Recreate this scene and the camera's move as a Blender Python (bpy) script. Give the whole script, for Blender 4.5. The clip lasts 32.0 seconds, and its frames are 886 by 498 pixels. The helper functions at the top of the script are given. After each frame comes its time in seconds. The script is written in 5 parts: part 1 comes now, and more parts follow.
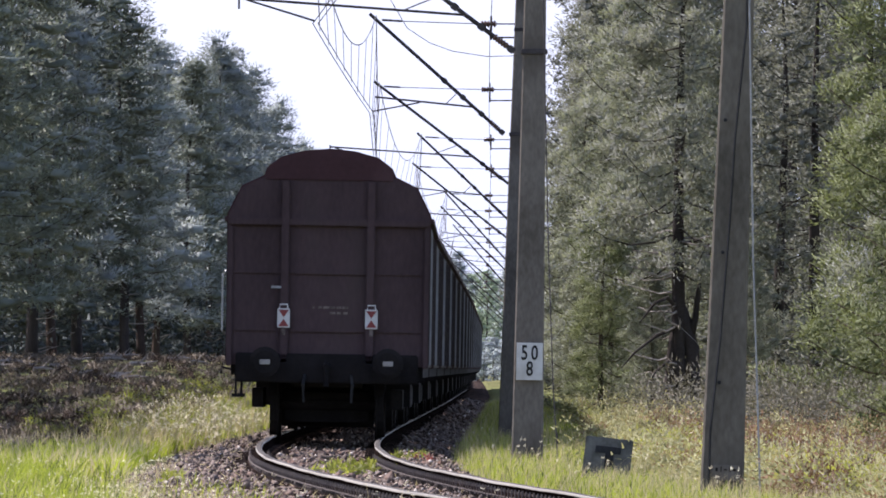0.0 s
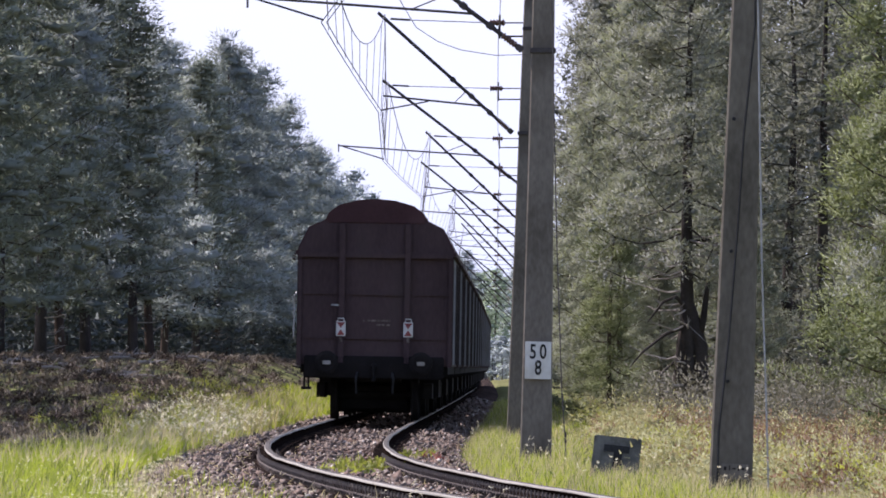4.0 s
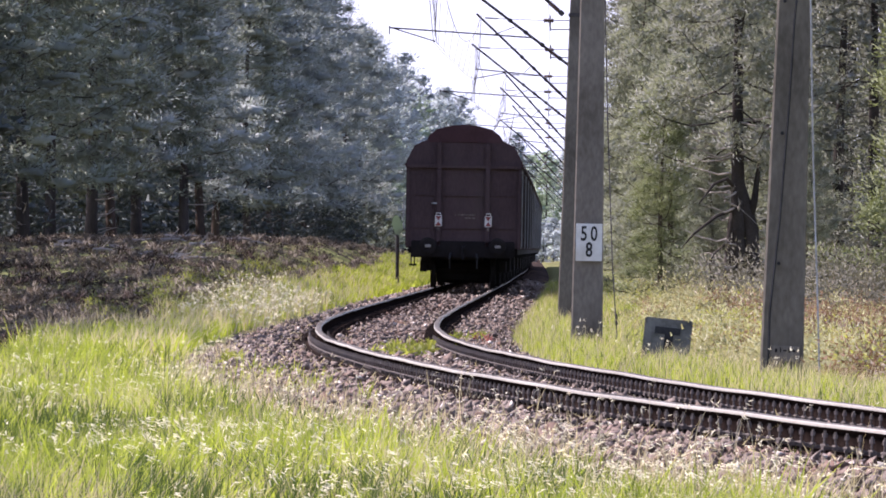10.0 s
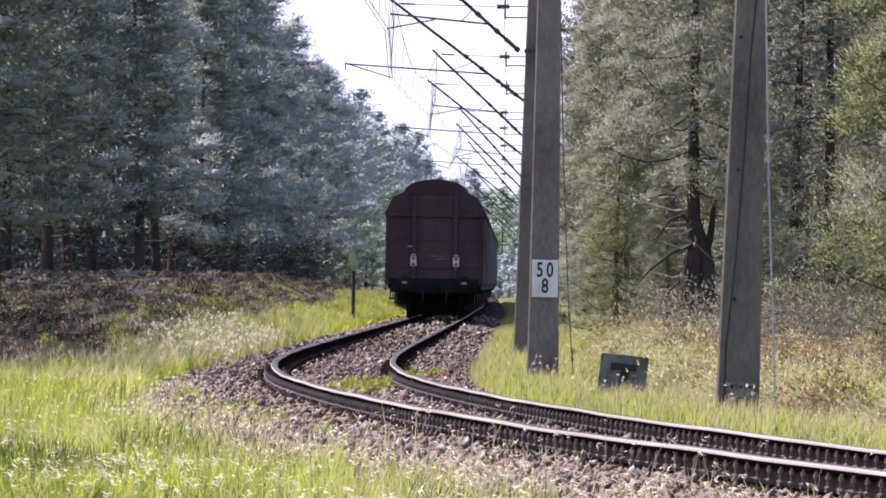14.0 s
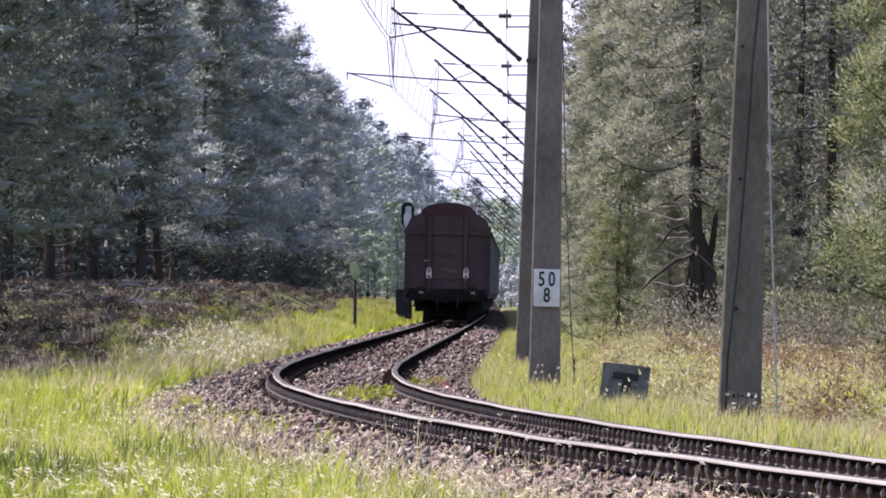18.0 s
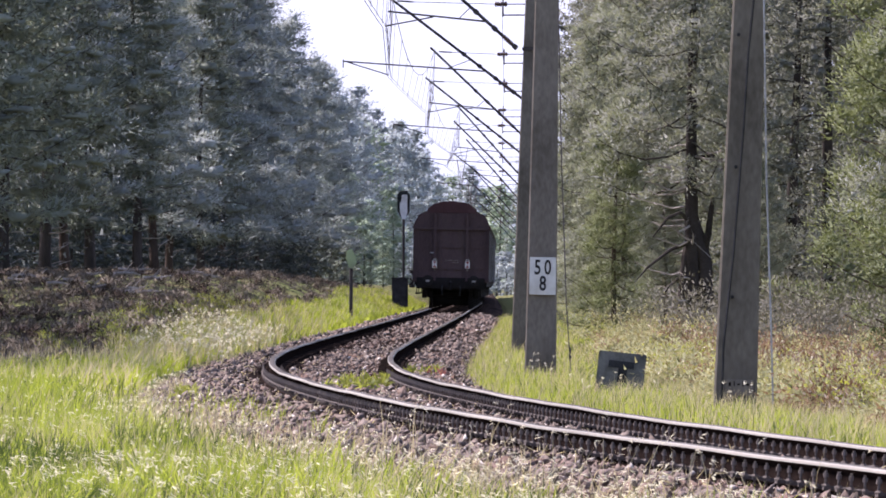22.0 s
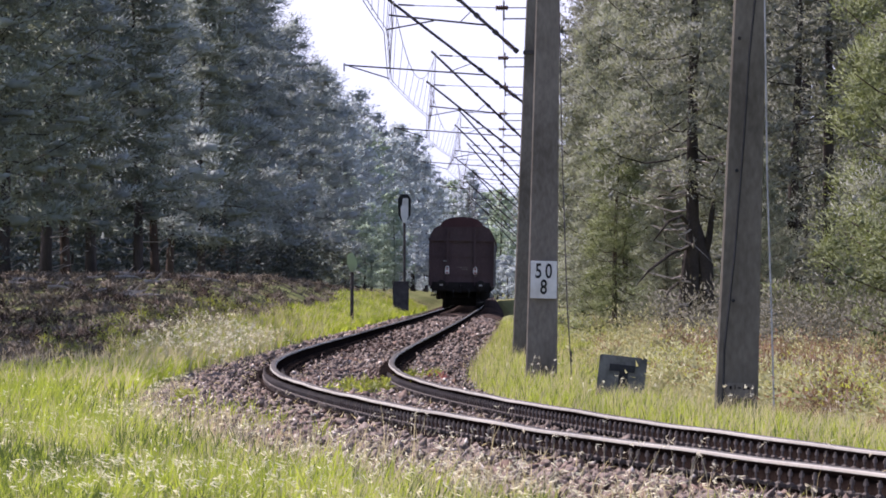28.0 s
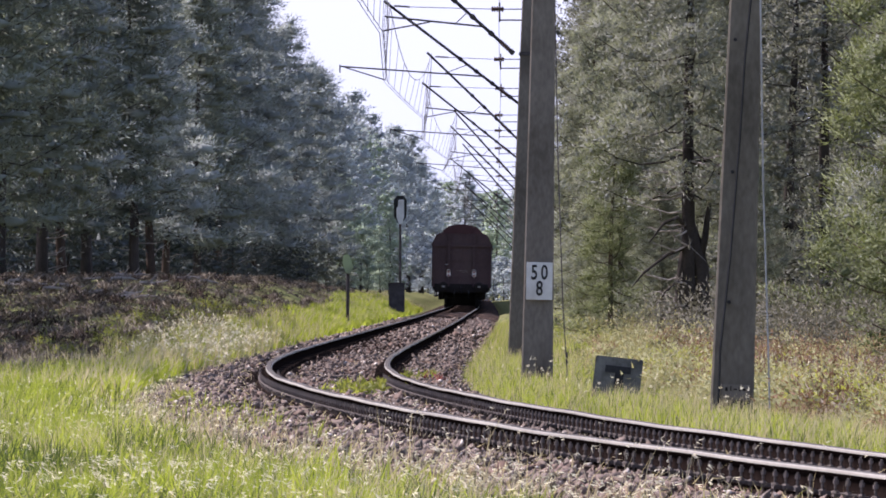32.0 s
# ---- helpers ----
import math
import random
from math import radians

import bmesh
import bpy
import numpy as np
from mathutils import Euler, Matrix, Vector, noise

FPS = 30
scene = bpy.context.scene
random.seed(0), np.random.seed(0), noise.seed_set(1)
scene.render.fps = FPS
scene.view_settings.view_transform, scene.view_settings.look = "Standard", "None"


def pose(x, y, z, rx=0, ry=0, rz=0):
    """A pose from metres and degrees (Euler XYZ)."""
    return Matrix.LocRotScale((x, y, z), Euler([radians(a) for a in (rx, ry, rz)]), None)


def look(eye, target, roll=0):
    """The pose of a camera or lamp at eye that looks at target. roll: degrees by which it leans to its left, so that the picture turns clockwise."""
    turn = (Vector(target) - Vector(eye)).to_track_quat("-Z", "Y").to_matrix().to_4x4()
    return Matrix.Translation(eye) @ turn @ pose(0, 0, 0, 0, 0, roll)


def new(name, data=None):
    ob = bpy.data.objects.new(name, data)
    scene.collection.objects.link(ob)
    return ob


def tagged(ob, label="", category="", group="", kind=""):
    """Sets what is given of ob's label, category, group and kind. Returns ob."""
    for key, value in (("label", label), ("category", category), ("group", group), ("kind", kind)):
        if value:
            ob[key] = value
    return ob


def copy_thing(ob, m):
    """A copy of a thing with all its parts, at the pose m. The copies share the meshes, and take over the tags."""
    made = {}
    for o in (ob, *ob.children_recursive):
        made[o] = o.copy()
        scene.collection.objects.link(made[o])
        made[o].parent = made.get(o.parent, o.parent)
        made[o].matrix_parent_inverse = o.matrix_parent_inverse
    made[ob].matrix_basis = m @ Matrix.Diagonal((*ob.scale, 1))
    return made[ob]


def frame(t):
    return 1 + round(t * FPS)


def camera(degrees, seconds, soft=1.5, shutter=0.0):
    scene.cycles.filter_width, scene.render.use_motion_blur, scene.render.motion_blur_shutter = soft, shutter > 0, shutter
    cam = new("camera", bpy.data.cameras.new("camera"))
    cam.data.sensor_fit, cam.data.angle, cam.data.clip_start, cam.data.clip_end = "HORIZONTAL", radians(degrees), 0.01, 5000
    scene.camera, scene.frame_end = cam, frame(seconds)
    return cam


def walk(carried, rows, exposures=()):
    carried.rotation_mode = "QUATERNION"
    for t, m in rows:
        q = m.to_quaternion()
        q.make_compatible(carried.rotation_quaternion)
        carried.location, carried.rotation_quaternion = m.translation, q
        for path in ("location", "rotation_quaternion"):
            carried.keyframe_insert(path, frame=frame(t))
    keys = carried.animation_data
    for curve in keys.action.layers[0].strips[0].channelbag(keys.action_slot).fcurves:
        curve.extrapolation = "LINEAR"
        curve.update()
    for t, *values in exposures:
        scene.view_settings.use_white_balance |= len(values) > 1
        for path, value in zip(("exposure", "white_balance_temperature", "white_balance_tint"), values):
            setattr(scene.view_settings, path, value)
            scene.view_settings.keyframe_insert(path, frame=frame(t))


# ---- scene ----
FOCAL = 20000.0            # focal length of the long lens
EYE = (0.0, 0.0, 0.95)     # height above the outer rail's head
cam = camera(math.degrees(2 * math.atan(784 / FOCAL)), 32.0, soft=1.75)

def aim(left, up):
    """The tripod head turned left and up against its last stand, in units of 1 / FOCAL."""
    return pose(*EYE, 90 + math.degrees((69.0 + up) / FOCAL), 0, math.degrees(left / FOCAL))


walk(cam, [
    (0, aim(-17.1, 142.9)), (0.5, aim(-14.8, 140.5)), (1, aim(-7.8, 140.5)), (1.5, aim(-0.1, 141.8)),
    (2, aim(0.3, 140.1)), (2.5, aim(-0.1, 141.1)), (3, aim(-1.1, 140.4)), (3.5, aim(-1.5, 140.6)),
    (5.5, aim(-3.6, 141.3)), (6, aim(-2.6, 141.2)), (6.1, aim(3.0, 141.0)), (6.2, aim(15.0, 141.0)),
    (6.3, aim(20.0, 140.5)), (6.4, aim(27.0, 140.3)), (6.5, aim(28.8, 140.2)), (7, aim(42.7, 131.1)),
    (7.5, aim(59.9, 124.7)), (7.7, aim(62.0, 119.0)), (7.9, aim(64.0, 105.0)), (8, aim(64.6, 87.2)),
    (8.2, aim(65.0, 64.0)), (8.4, aim(66.0, 42.0)), (8.5, aim(66.6, 32.6)), (8.6, aim(68.0, 17.0)),
    (8.7, aim(70.0, -2.0)), (8.8, aim(72.0, -33.0)), (8.9, aim(74.0, -64.0)), (9, aim(76.9, -95.8)),
    (9.2, aim(82.0, -86.0)), (9.5, aim(88.9, -75.5)), (10, aim(88.1, -67.9)), (10.5, aim(83.2, -78.4)),
    (11, aim(98.1, -98.6)), (11.5, aim(104.6, -80.5)), (12, aim(58.4, -53.0)), (12.2, aim(39.0, -41.0)),
    (12.4, aim(22.0, -27.0)), (12.5, aim(16.8, -21.4)), (13, aim(12.0, -12.3)), (13.5, aim(10.6, -8.5)),
    (14, aim(10.1, -3.9)), (14.5, aim(9.7, -4.4)), (16.5, aim(11.9, 9.0)), (17, aim(10.5, 7.6)),
    (17.5, aim(10.4, 11.7)), (18, aim(13.3, 12.6)), (18.5, aim(9.2, 9.3)), (19, aim(7.1, 6.7)),
    (19.5, aim(1.8, 2.7)), (20, aim(0.1, 1.0)), (20.5, aim(-4.5, -10.4)), (21, aim(-2.0, -11.1)),
    (21.5, aim(1.7, -9.6)), (22, aim(6.2, -8.3)), (22.5, aim(6.1, -6.2)), (23, aim(7.2, -7.9)),
    (23.5, aim(6.8, -5.1)), (24, aim(9.9, -3.7)), (24.5, aim(8.7, -6.1)), (25, aim(10.6, -4.4)),
    (25.5, aim(10.4, -2.6)), (27.5, aim(9.0, -3.0)), (28, aim(7.8, -1.8)), (28.5, aim(8.7, -4.1)),
    (29, aim(5.8, -3.2)), (29.5, aim(5.9, -4.8)), (30, aim(7.3, -3.5)), (30.5, aim(4.1, -4.2)),
    (31, aim(3.9, -2.6)), (31.5, aim(5.4, -3.8)), (32, aim(0.3, 0.6)),
],
     [(0, 0.80, 6040, 23), (5, 0.73, 6040, 26), (8, 0.76, 6060, 28), (9.5, 1.02, 6080, 30), (11, 1.19, 6080, 31), (13, 1.10, 6080, 30), (18, 1.0, 6060, 30), (25, 0.89, 6060, 29), (32, 0.72, 6060, 28)])

# ---- sky and sun ----
SUN_TO = Vector((-0.80, 0.40, 1.0)).normalized()
world = bpy.data.worlds.new("world")
scene.world = world
world.use_nodes = True
wn = world.node_tree.nodes
sky = wn.new("ShaderNodeTexSky")
sky.sky_type = "NISHITA"
sky.sun_disc = False
sky.sun_elevation = math.asin(SUN_TO.z)
sky.sun_rotation = math.atan2(SUN_TO.x, SUN_TO.y)
sky.dust_density = 1.5
# summer haze: brightest at the horizon and towards the sun's side, thin overhead
way = wn.new("ShaderNodeTexCoord").outputs["Generated"]
sky_link = world.node_tree.links.new


def sky_math(op, a, c):
    node = wn.new("ShaderNodeMath")
    node.operation = op
    for k, v in enumerate((a, c)):
        if isinstance(v, float):
            node.inputs[k].default_value = v
        else:
            sky_link(v, node.inputs[k])
    return node.outputs[0]


xyz = wn.new("ShaderNodeSeparateXYZ")
sky_link(way, xyz.inputs[0])
toward = sky_math("ADD", sky_math("MULTIPLY", xyz.outputs["X"], -0.19), sky_math("MULTIPLY", xyz.outputs["Y"], 0.33))
toward = sky_math("ADD", toward, 0.62)
thick = sky_math("DIVIDE", 1.0, sky_math("ADD", sky_math("MULTIPLY", sky_math("MAXIMUM", xyz.outputs["Z"], 0.0), 4.5), 1.0))
veil = wn.new("ShaderNodeMix")
veil.data_type = "RGBA"
veil.inputs["B"].default_value = (3.8, 4.2, 5.05, 1)
sky_link(sky_math("MULTIPLY", toward, thick), veil.inputs["Factor"])
sky_link(sky.outputs["Color"], veil.inputs["A"])
sky_link(veil.outputs["Result"], wn["Background"].inputs["Color"])
wn["Background"].inputs["Strength"].default_value = 0.15
sun_data = bpy.data.lights.new("sun", "SUN")
sun_data.energy = 5.0
sun_data.angle = radians(0.5)
sun_data.color = (1.0, 0.95, 0.86)
sun_lamp = new("sun", sun_data)
sun_lamp.matrix_world = look(tuple(SUN_TO * 60), (0, 0, 0))


# ---- materials ----
def material(name, dark, light, scale=3.0, rough=0.8, metal=0.0, fine=40.0, bump=0.3, dist=0.02,
             through_light=None, island=0.0, spec=0.12, stain=None, stretch=None, each=1.0):
    """A procedural surface: two scales of noise between dark and light, optional stains, translucency and piece-by-piece variation."""
    m = bpy.data.materials.new(name)
    m.use_nodes = True
    nt = m.node_tree
    n, link = nt.nodes, nt.links.new
    bsdf = n["Principled BSDF"]
    geo = n.new("ShaderNodeTexCoord")
    mapping = n.new("ShaderNodeMapping")
    link(geo.outputs["Object"], mapping.inputs["Vector"])
    if stretch:
        mapping.inputs["Scale"].default_value = stretch
    a = n.new("ShaderNodeTexNoise")
    a.inputs["Scale"].default_value = scale
    a.inputs["Detail"].default_value = 4
    b = n.new("ShaderNodeTexNoise")
    b.inputs["Scale"].default_value = fine
    b.inputs["Detail"].default_value = 3
    for t in (a, b):
        link(mapping.outputs["Vector"], t.inputs["Vector"])
    add = n.new("ShaderNodeMath")
    add.operation = "MULTIPLY_ADD"
    add.inputs[1].default_value = 0.45
    link(b.outputs["Fac"], add.inputs[0])
    link(a.outputs["Fac"], add.inputs[2])
    last = add.outputs[0]
    if island:
        info = n.new("ShaderNodeNewGeometry")
        ob = n.new("ShaderNodeObjectInfo")
        r = n.new("ShaderNodeMath")
        r.operation = "MULTIPLY_ADD"
        r.inputs[1].default_value = island * each
        link(info.outputs["Random Per Island"], r.inputs[0])
        link(last, r.inputs[2])
        r2 = n.new("ShaderNodeMath")
        r2.operation = "MULTIPLY_ADD"
        r2.inputs[1].default_value = island * 0.6
        link(ob.outputs["Random"], r2.inputs[0])
        link(r.outputs[0], r2.inputs[2])
        last = r2.outputs[0]
    ramp = n.new("ShaderNodeValToRGB")
    ramp.color_ramp.elements[0].position = 0.45
    ramp.color_ramp.elements[1].position = 0.95 + island * (0.2 + 0.7 * each)
    ramp.color_ramp.elements[0].color = (*dark, 1)
    ramp.color_ramp.elements[1].color = (*light, 1)
    link(last, ramp.inputs["Fac"])
    col = ramp.outputs["Color"]
    if stain:
        s = n.new("ShaderNodeTexNoise")
        s.inputs["Scale"].default_value = stain[1]
        s.inputs["Detail"].default_value = 5
        link(mapping.outputs["Vector"], s.inputs["Vector"])
        sr = n.new("ShaderNodeValToRGB")
        sr.color_ramp.elements[0].position = 0.5
        sr.color_ramp.elements[1].position = 0.68
        link(s.outputs["Fac"], sr.inputs["Fac"])
        mix = n.new("ShaderNodeMix")
        mix.data_type = "RGBA"
        link(sr.outputs["Color"], mix.inputs["Factor"])
        link(col, mix.inputs["A"])
        mix.inputs["B"].default_value = (*stain[0], 1)
        col = mix.outputs["Result"]
    link(col, bsdf.inputs["Base Color"])
    bsdf.inputs["Roughness"].default_value = rough
    bsdf.inputs["Metallic"].default_value = metal
    bsdf.inputs["Specular IOR Level"].default_value = spec
    if bump:
        bp = n.new("ShaderNodeBump")
        bp.inputs["Strength"].default_value = bump
        bp.inputs["Distance"].default_value = dist
        link(add.outputs[0], bp.inputs["Height"])
        link(bp.outputs["Normal"], bsdf.inputs["Normal"])
    if through_light:
        tr = n.new("ShaderNodeBsdfTranslucent")
        tint = n.new("ShaderNodeMix")
        tint.data_type = "RGBA"
        tint.blend_type = "MULTIPLY"
        tint.inputs["Factor"].default_value = 1
        link(col, tint.inputs["A"])
        tint.inputs["B"].default_value = (*through_light[1], 1)
        link(tint.outputs["Result"], tr.inputs["Color"])
        mx = n.new("ShaderNodeMixShader")
        mx.inputs["Fac"].default_value = through_light[0]
        link(bsdf.outputs["BSDF"], mx.inputs[1])
        link(tr.outputs["BSDF"], mx.inputs[2])
        link(mx.outputs["Shader"], n["Material Output"].inputs["Surface"])
    return m


GRASS = material("grass_blade", (0.036, 0.074, 0.009), (0.3, 0.34, 0.056), 1.1, 0.5, fine=5.0, bump=0, island=0.25, through_light=(0.5, (1.5, 1.5, 0.9)), stretch=(1, 0.06, 1))
GRASS_DARK = material("dark_grass_blade", (0.022, 0.038, 0.010), (0.075, 0.10, 0.028), 1.1, 0.55, fine=5.0, bump=0, island=0.4, through_light=(0.3, (1.3, 1.4, 0.8)), stretch=(1, 0.06, 1))
DRY = material("dry_grass", (0.20, 0.165, 0.085), (0.46, 0.40, 0.25), 0.5, 0.6, fine=3.0, bump=0, island=0.4, through_light=(0.4, (1.3, 1.25, 1.0)), stretch=(1, 0.06, 1))
WITHERED = material("withered_grass", (0.075, 0.057, 0.03), (0.22, 0.165, 0.092), 0.5, 0.65, fine=3.0, bump=0, island=0.4, through_light=(0.35, (1.25, 1.15, 0.9)), stretch=(1, 0.06, 1))
SEED = material("seed_head", (0.42, 0.365, 0.235), (0.76, 0.69, 0.51), 0.6, 0.6, fine=5.0, bump=0, island=0.4, through_light=(0.45, (1.2, 1.2, 1.1)))
WEED = material("weed_leaf", (0.105, 0.13, 0.03), (0.26, 0.272, 0.066), 0.8, 0.5, fine=4.0, bump=0, island=0.5, each=0.15, through_light=(0.45, (1.4, 1.4, 0.8)))
SORREL = material("red_sorrel", (0.12, 0.05, 0.04), (0.28, 0.12, 0.1), 0.8, 0.6, fine=4.0, bump=0, island=0.4, through_light=(0.4, (1.3, 1.1, 1.0)))
BRACKEN = material("bracken", (0.078, 0.088, 0.036), (0.35, 0.345, 0.185), 0.9, 0.7, fine=4.0, bump=0, island=0.5, each=0.1, through_light=(0.35, (1.3, 1.2, 0.9)), stretch=(1, 0.06, 1))
RUST_FERN = material("dead_bracken", (0.085, 0.052, 0.03), (0.26, 0.172, 0.1), 0.9, 0.75, fine=4.0, bump=0, island=0.5, each=0.1, through_light=(0.3, (1.2, 1.1, 1.0)), stretch=(1, 0.06, 1))
HEATHER = material("heather", (0.055, 0.047, 0.038), (0.225, 0.192, 0.15), 0.5, 0.85, fine=3.0, bump=0, island=0.5, each=0.1, through_light=(0.2, (1.2, 1.1, 1.0)), stretch=(1, 0.06, 1))
GROUND = material("meadow_soil", (0.07, 0.085, 0.03), (0.19, 0.19, 0.08), 0.25, 0.95, fine=6.0, bump=0.6, dist=0.05, stain=((0.13, 0.10, 0.06), 0.12), spec=0.0)
STONE = material("ballast_stone", (0.009, 0.007, 0.005), (0.138, 0.103, 0.08), 2.0, 0.8, fine=30.0, bump=0.3, dist=0.01, island=0.5, stain=((0.14, 0.085, 0.06), 0.35), spec=0.35)
CHIP = material("sunlit_facet_chip", (0.22, 0.185, 0.15), (0.5, 0.435, 0.365), 2.0, 0.75, fine=30.0, bump=0.2, dist=0.01, island=0.5)
# near-black bed: the shade between the stones is put into its colour
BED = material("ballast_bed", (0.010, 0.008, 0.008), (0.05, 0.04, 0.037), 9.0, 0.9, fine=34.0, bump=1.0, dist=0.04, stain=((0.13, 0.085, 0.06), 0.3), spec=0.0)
# rust, darkened further with the shade under the rail head
RAIL_SIDE = material("shaded_rail_rust", (0.004, 0.003, 0.003), (0.016, 0.011, 0.009), 6.0, 0.8, fine=60.0, bump=0.3, dist=0.004, spec=0.0)
RAIL_TOP = material("rail_head", (0.185, 0.168, 0.14), (0.3, 0.276, 0.23), 2.0, 0.6, 0.0, fine=40.0, bump=0.06, dist=0.002, stretch=(1, 0.05, 1), spec=0.12)
# crown darker than the flanks: the fall of light is put into colour
RAIL_CROWN = material("rail_crown_painted_dark", (0.045, 0.039, 0.033), (0.11, 0.097, 0.082), 2.0, 0.75, 0.0, fine=40.0, bump=0.06, dist=0.002, stretch=(1, 0.05, 1), spec=0.04)
# near-black sleepers: the shadow below the rails is painted into them
SLEEPER = material("shade_black_sleeper", (0.006, 0.005, 0.004), (0.022, 0.017, 0.015), 5.0, 0.9, fine=50.0, bump=0.5, dist=0.01, island=0.15, stain=((0.09, 0.06, 0.045), 3.0), spec=0.0)
CLIP = material("fastening_steel", (0.04, 0.031, 0.026), (0.22, 0.18, 0.152), 12.0, 0.75, 0.0, fine=90.0, bump=0.3, dist=0.003, spec=0.1)
CONCRETE = material("mast_concrete", (0.085, 0.073, 0.058), (0.215, 0.19, 0.158), 1.2, 0.9, fine=25.0, bump=0.4, dist=0.008, stain=((0.06, 0.05, 0.04), 1.1), stretch=(1, 1, 0.4))
CONCRETE_OLD = material("stained_mast_concrete", (0.070, 0.061, 0.046), (0.19, 0.168, 0.133), 1.2, 0.9, fine=25.0, bump=0.4, dist=0.008, stain=((0.055, 0.05, 0.04), 1.1), stretch=(1, 1, 0.4))
STEEL_DARK = material("dark_steel", (0.035, 0.03, 0.03), (0.09, 0.08, 0.078), 4.0, 0.6, 0.4, fine=60.0, bump=0.2, dist=0.003)
STEEL_GREY = material("galvanised_steel", (0.20, 0.20, 0.20), (0.34, 0.34, 0.34), 4.0, 0.5, 0.6, fine=60.0, bump=0.2, dist=0.003)
PORCELAIN = material("insulator_porcelain", (0.06, 0.03, 0.02), (0.11, 0.06, 0.045), 8.0, 0.25, fine=50.0, bump=0.05, spec=0.5)
COPPER = material("weathered_copper_wire", (0.06, 0.055, 0.05), (0.12, 0.105, 0.095), 3.0, 0.6, 0.5, fine=30.0, bump=0)
WHITE = material("white_sign_paint", (0.48, 0.47, 0.43), (0.66, 0.65, 0.61), 4.0, 0.6, fine=40.0, bump=0.1, dist=0.003, stain=((0.45, 0.43, 0.38), 2.5))
BLACK = material("black_paint", (0.012, 0.012, 0.012), (0.03, 0.03, 0.03), 6.0, 0.6, fine=50.0, bump=0.1, dist=0.002)
RED = material("red_reflector", (0.16, 0.02, 0.02), (0.26, 0.04, 0.035), 6.0, 0.4, fine=50.0, bump=0.05, spec=0.5)
WAGON = material("wagon_oxide_paint", (0.046, 0.03, 0.03), (0.088, 0.057, 0.057), 0.9, 0.7, fine=18.0, bump=0.25, dist=0.01, stain=((0.06, 0.045, 0.04), 0.8), stretch=(1, 1, 0.4))
WAGON_ROOF = material("wagon_roof_paint", (0.038, 0.018, 0.019), (0.068, 0.032, 0.033), 0.8, 0.65, fine=14.0, bump=0.25, dist=0.01, stain=((0.09, 0.05, 0.05), 0.7))
WAGON_SIDE = material("wagon_side_panel", (0.028, 0.022, 0.021), (0.068, 0.053, 0.05), 0.8, 0.6, fine=14.0, bump=0.25, dist=0.01, stain=((0.10, 0.07, 0.06), 0.7), stretch=(1, 1, 0.3))
CHASSIS = material("wagon_underframe", (0.007, 0.006, 0.006), (0.020, 0.017, 0.016), 2.0, 0.8, fine=20.0, bump=0.3, dist=0.01)
BUFFER = material("buffer_highlight_steel", (0.16, 0.15, 0.15), (0.32, 0.31, 0.30), 6.0, 0.35, 0.7, fine=40.0, bump=0.1, dist=0.003, spec=0.5)
BARK_LOW = material("pine_bark", (0.022, 0.019, 0.017), (0.075, 0.062, 0.055), 3.0, 0.95, fine=18.0, bump=0.9, dist=0.04, stretch=(1, 1, 0.25))
BARK_RED = material("young_pine_bark", (0.03, 0.022, 0.018), (0.09, 0.064, 0.05), 3.0, 0.95, fine=18.0, bump=0.7, dist=0.03, stretch=(1, 1, 0.3))
DEADWOOD = material("dead_branch", (0.17, 0.15, 0.13), (0.36, 0.32, 0.28), 3.0, 0.9, fine=18.0, bump=0.4, dist=0.01)
NEEDLE = material("pine_needles", (0.138, 0.143, 0.124), (0.25, 0.255, 0.218), 0.7, 0.6, fine=3.5, bump=0, island=0.5, each=0.08, through_light=(0.3, (1.3, 1.35, 0.8)), spec=0.08)
NEEDLE_YOUNG = material("young_pine_needles", (0.13, 0.14, 0.115), (0.25, 0.26, 0.21), 0.7, 0.6, fine=3.5, bump=0, island=0.5, each=0.08, through_light=(0.35, (1.3, 1.35, 0.8)), spec=0.08)
# next three: haze is mixed into the needle colour, more with distance
NEEDLE_BLUE = material("haze_lifted_pine_needles", (0.075, 0.09, 0.08), (0.225, 0.245, 0.203), 0.5, 0.6, fine=2.5, bump=0, island=0.5, each=0.08, through_light=(0.25, (1.25, 1.3, 0.9)), spec=0.08)
NEEDLE_GREY = material("haze_grey_pine_needles", (0.125, 0.143, 0.148), (0.36, 0.385, 0.37), 0.5, 0.6, fine=2.5, bump=0, island=0.5, each=0.08, through_light=(0.35, (1.25, 1.3, 1.1)), spec=0.08)
NEEDLE_FAR = material("haze_pale_pine_needles", (0.18, 0.205, 0.225), (0.45, 0.48, 0.49), 0.4, 0.7, fine=2.0, bump=0, island=0.5, each=0.08, through_light=(0.5, (1.35, 1.4, 1.3)), spec=0.2)
# the dark of the forest's inside is painted into these needles
NEEDLE_DEEP = material("shade_dark_pine_needles", (0.028, 0.036, 0.037), (0.095, 0.11, 0.104), 0.5, 0.7, fine=2.0, bump=0, island=0.5, each=0.08, through_light=(0.2, (1.2, 1.25, 1.0)), spec=0.15)
NEEDLE_DARK = material("dark_green_pine_needles", (0.088, 0.103, 0.088), (0.29, 0.31, 0.245), 0.5, 0.6, fine=2.5, bump=0, island=0.5, each=0.08, through_light=(0.25, (1.25, 1.3, 0.9)), spec=0.08)
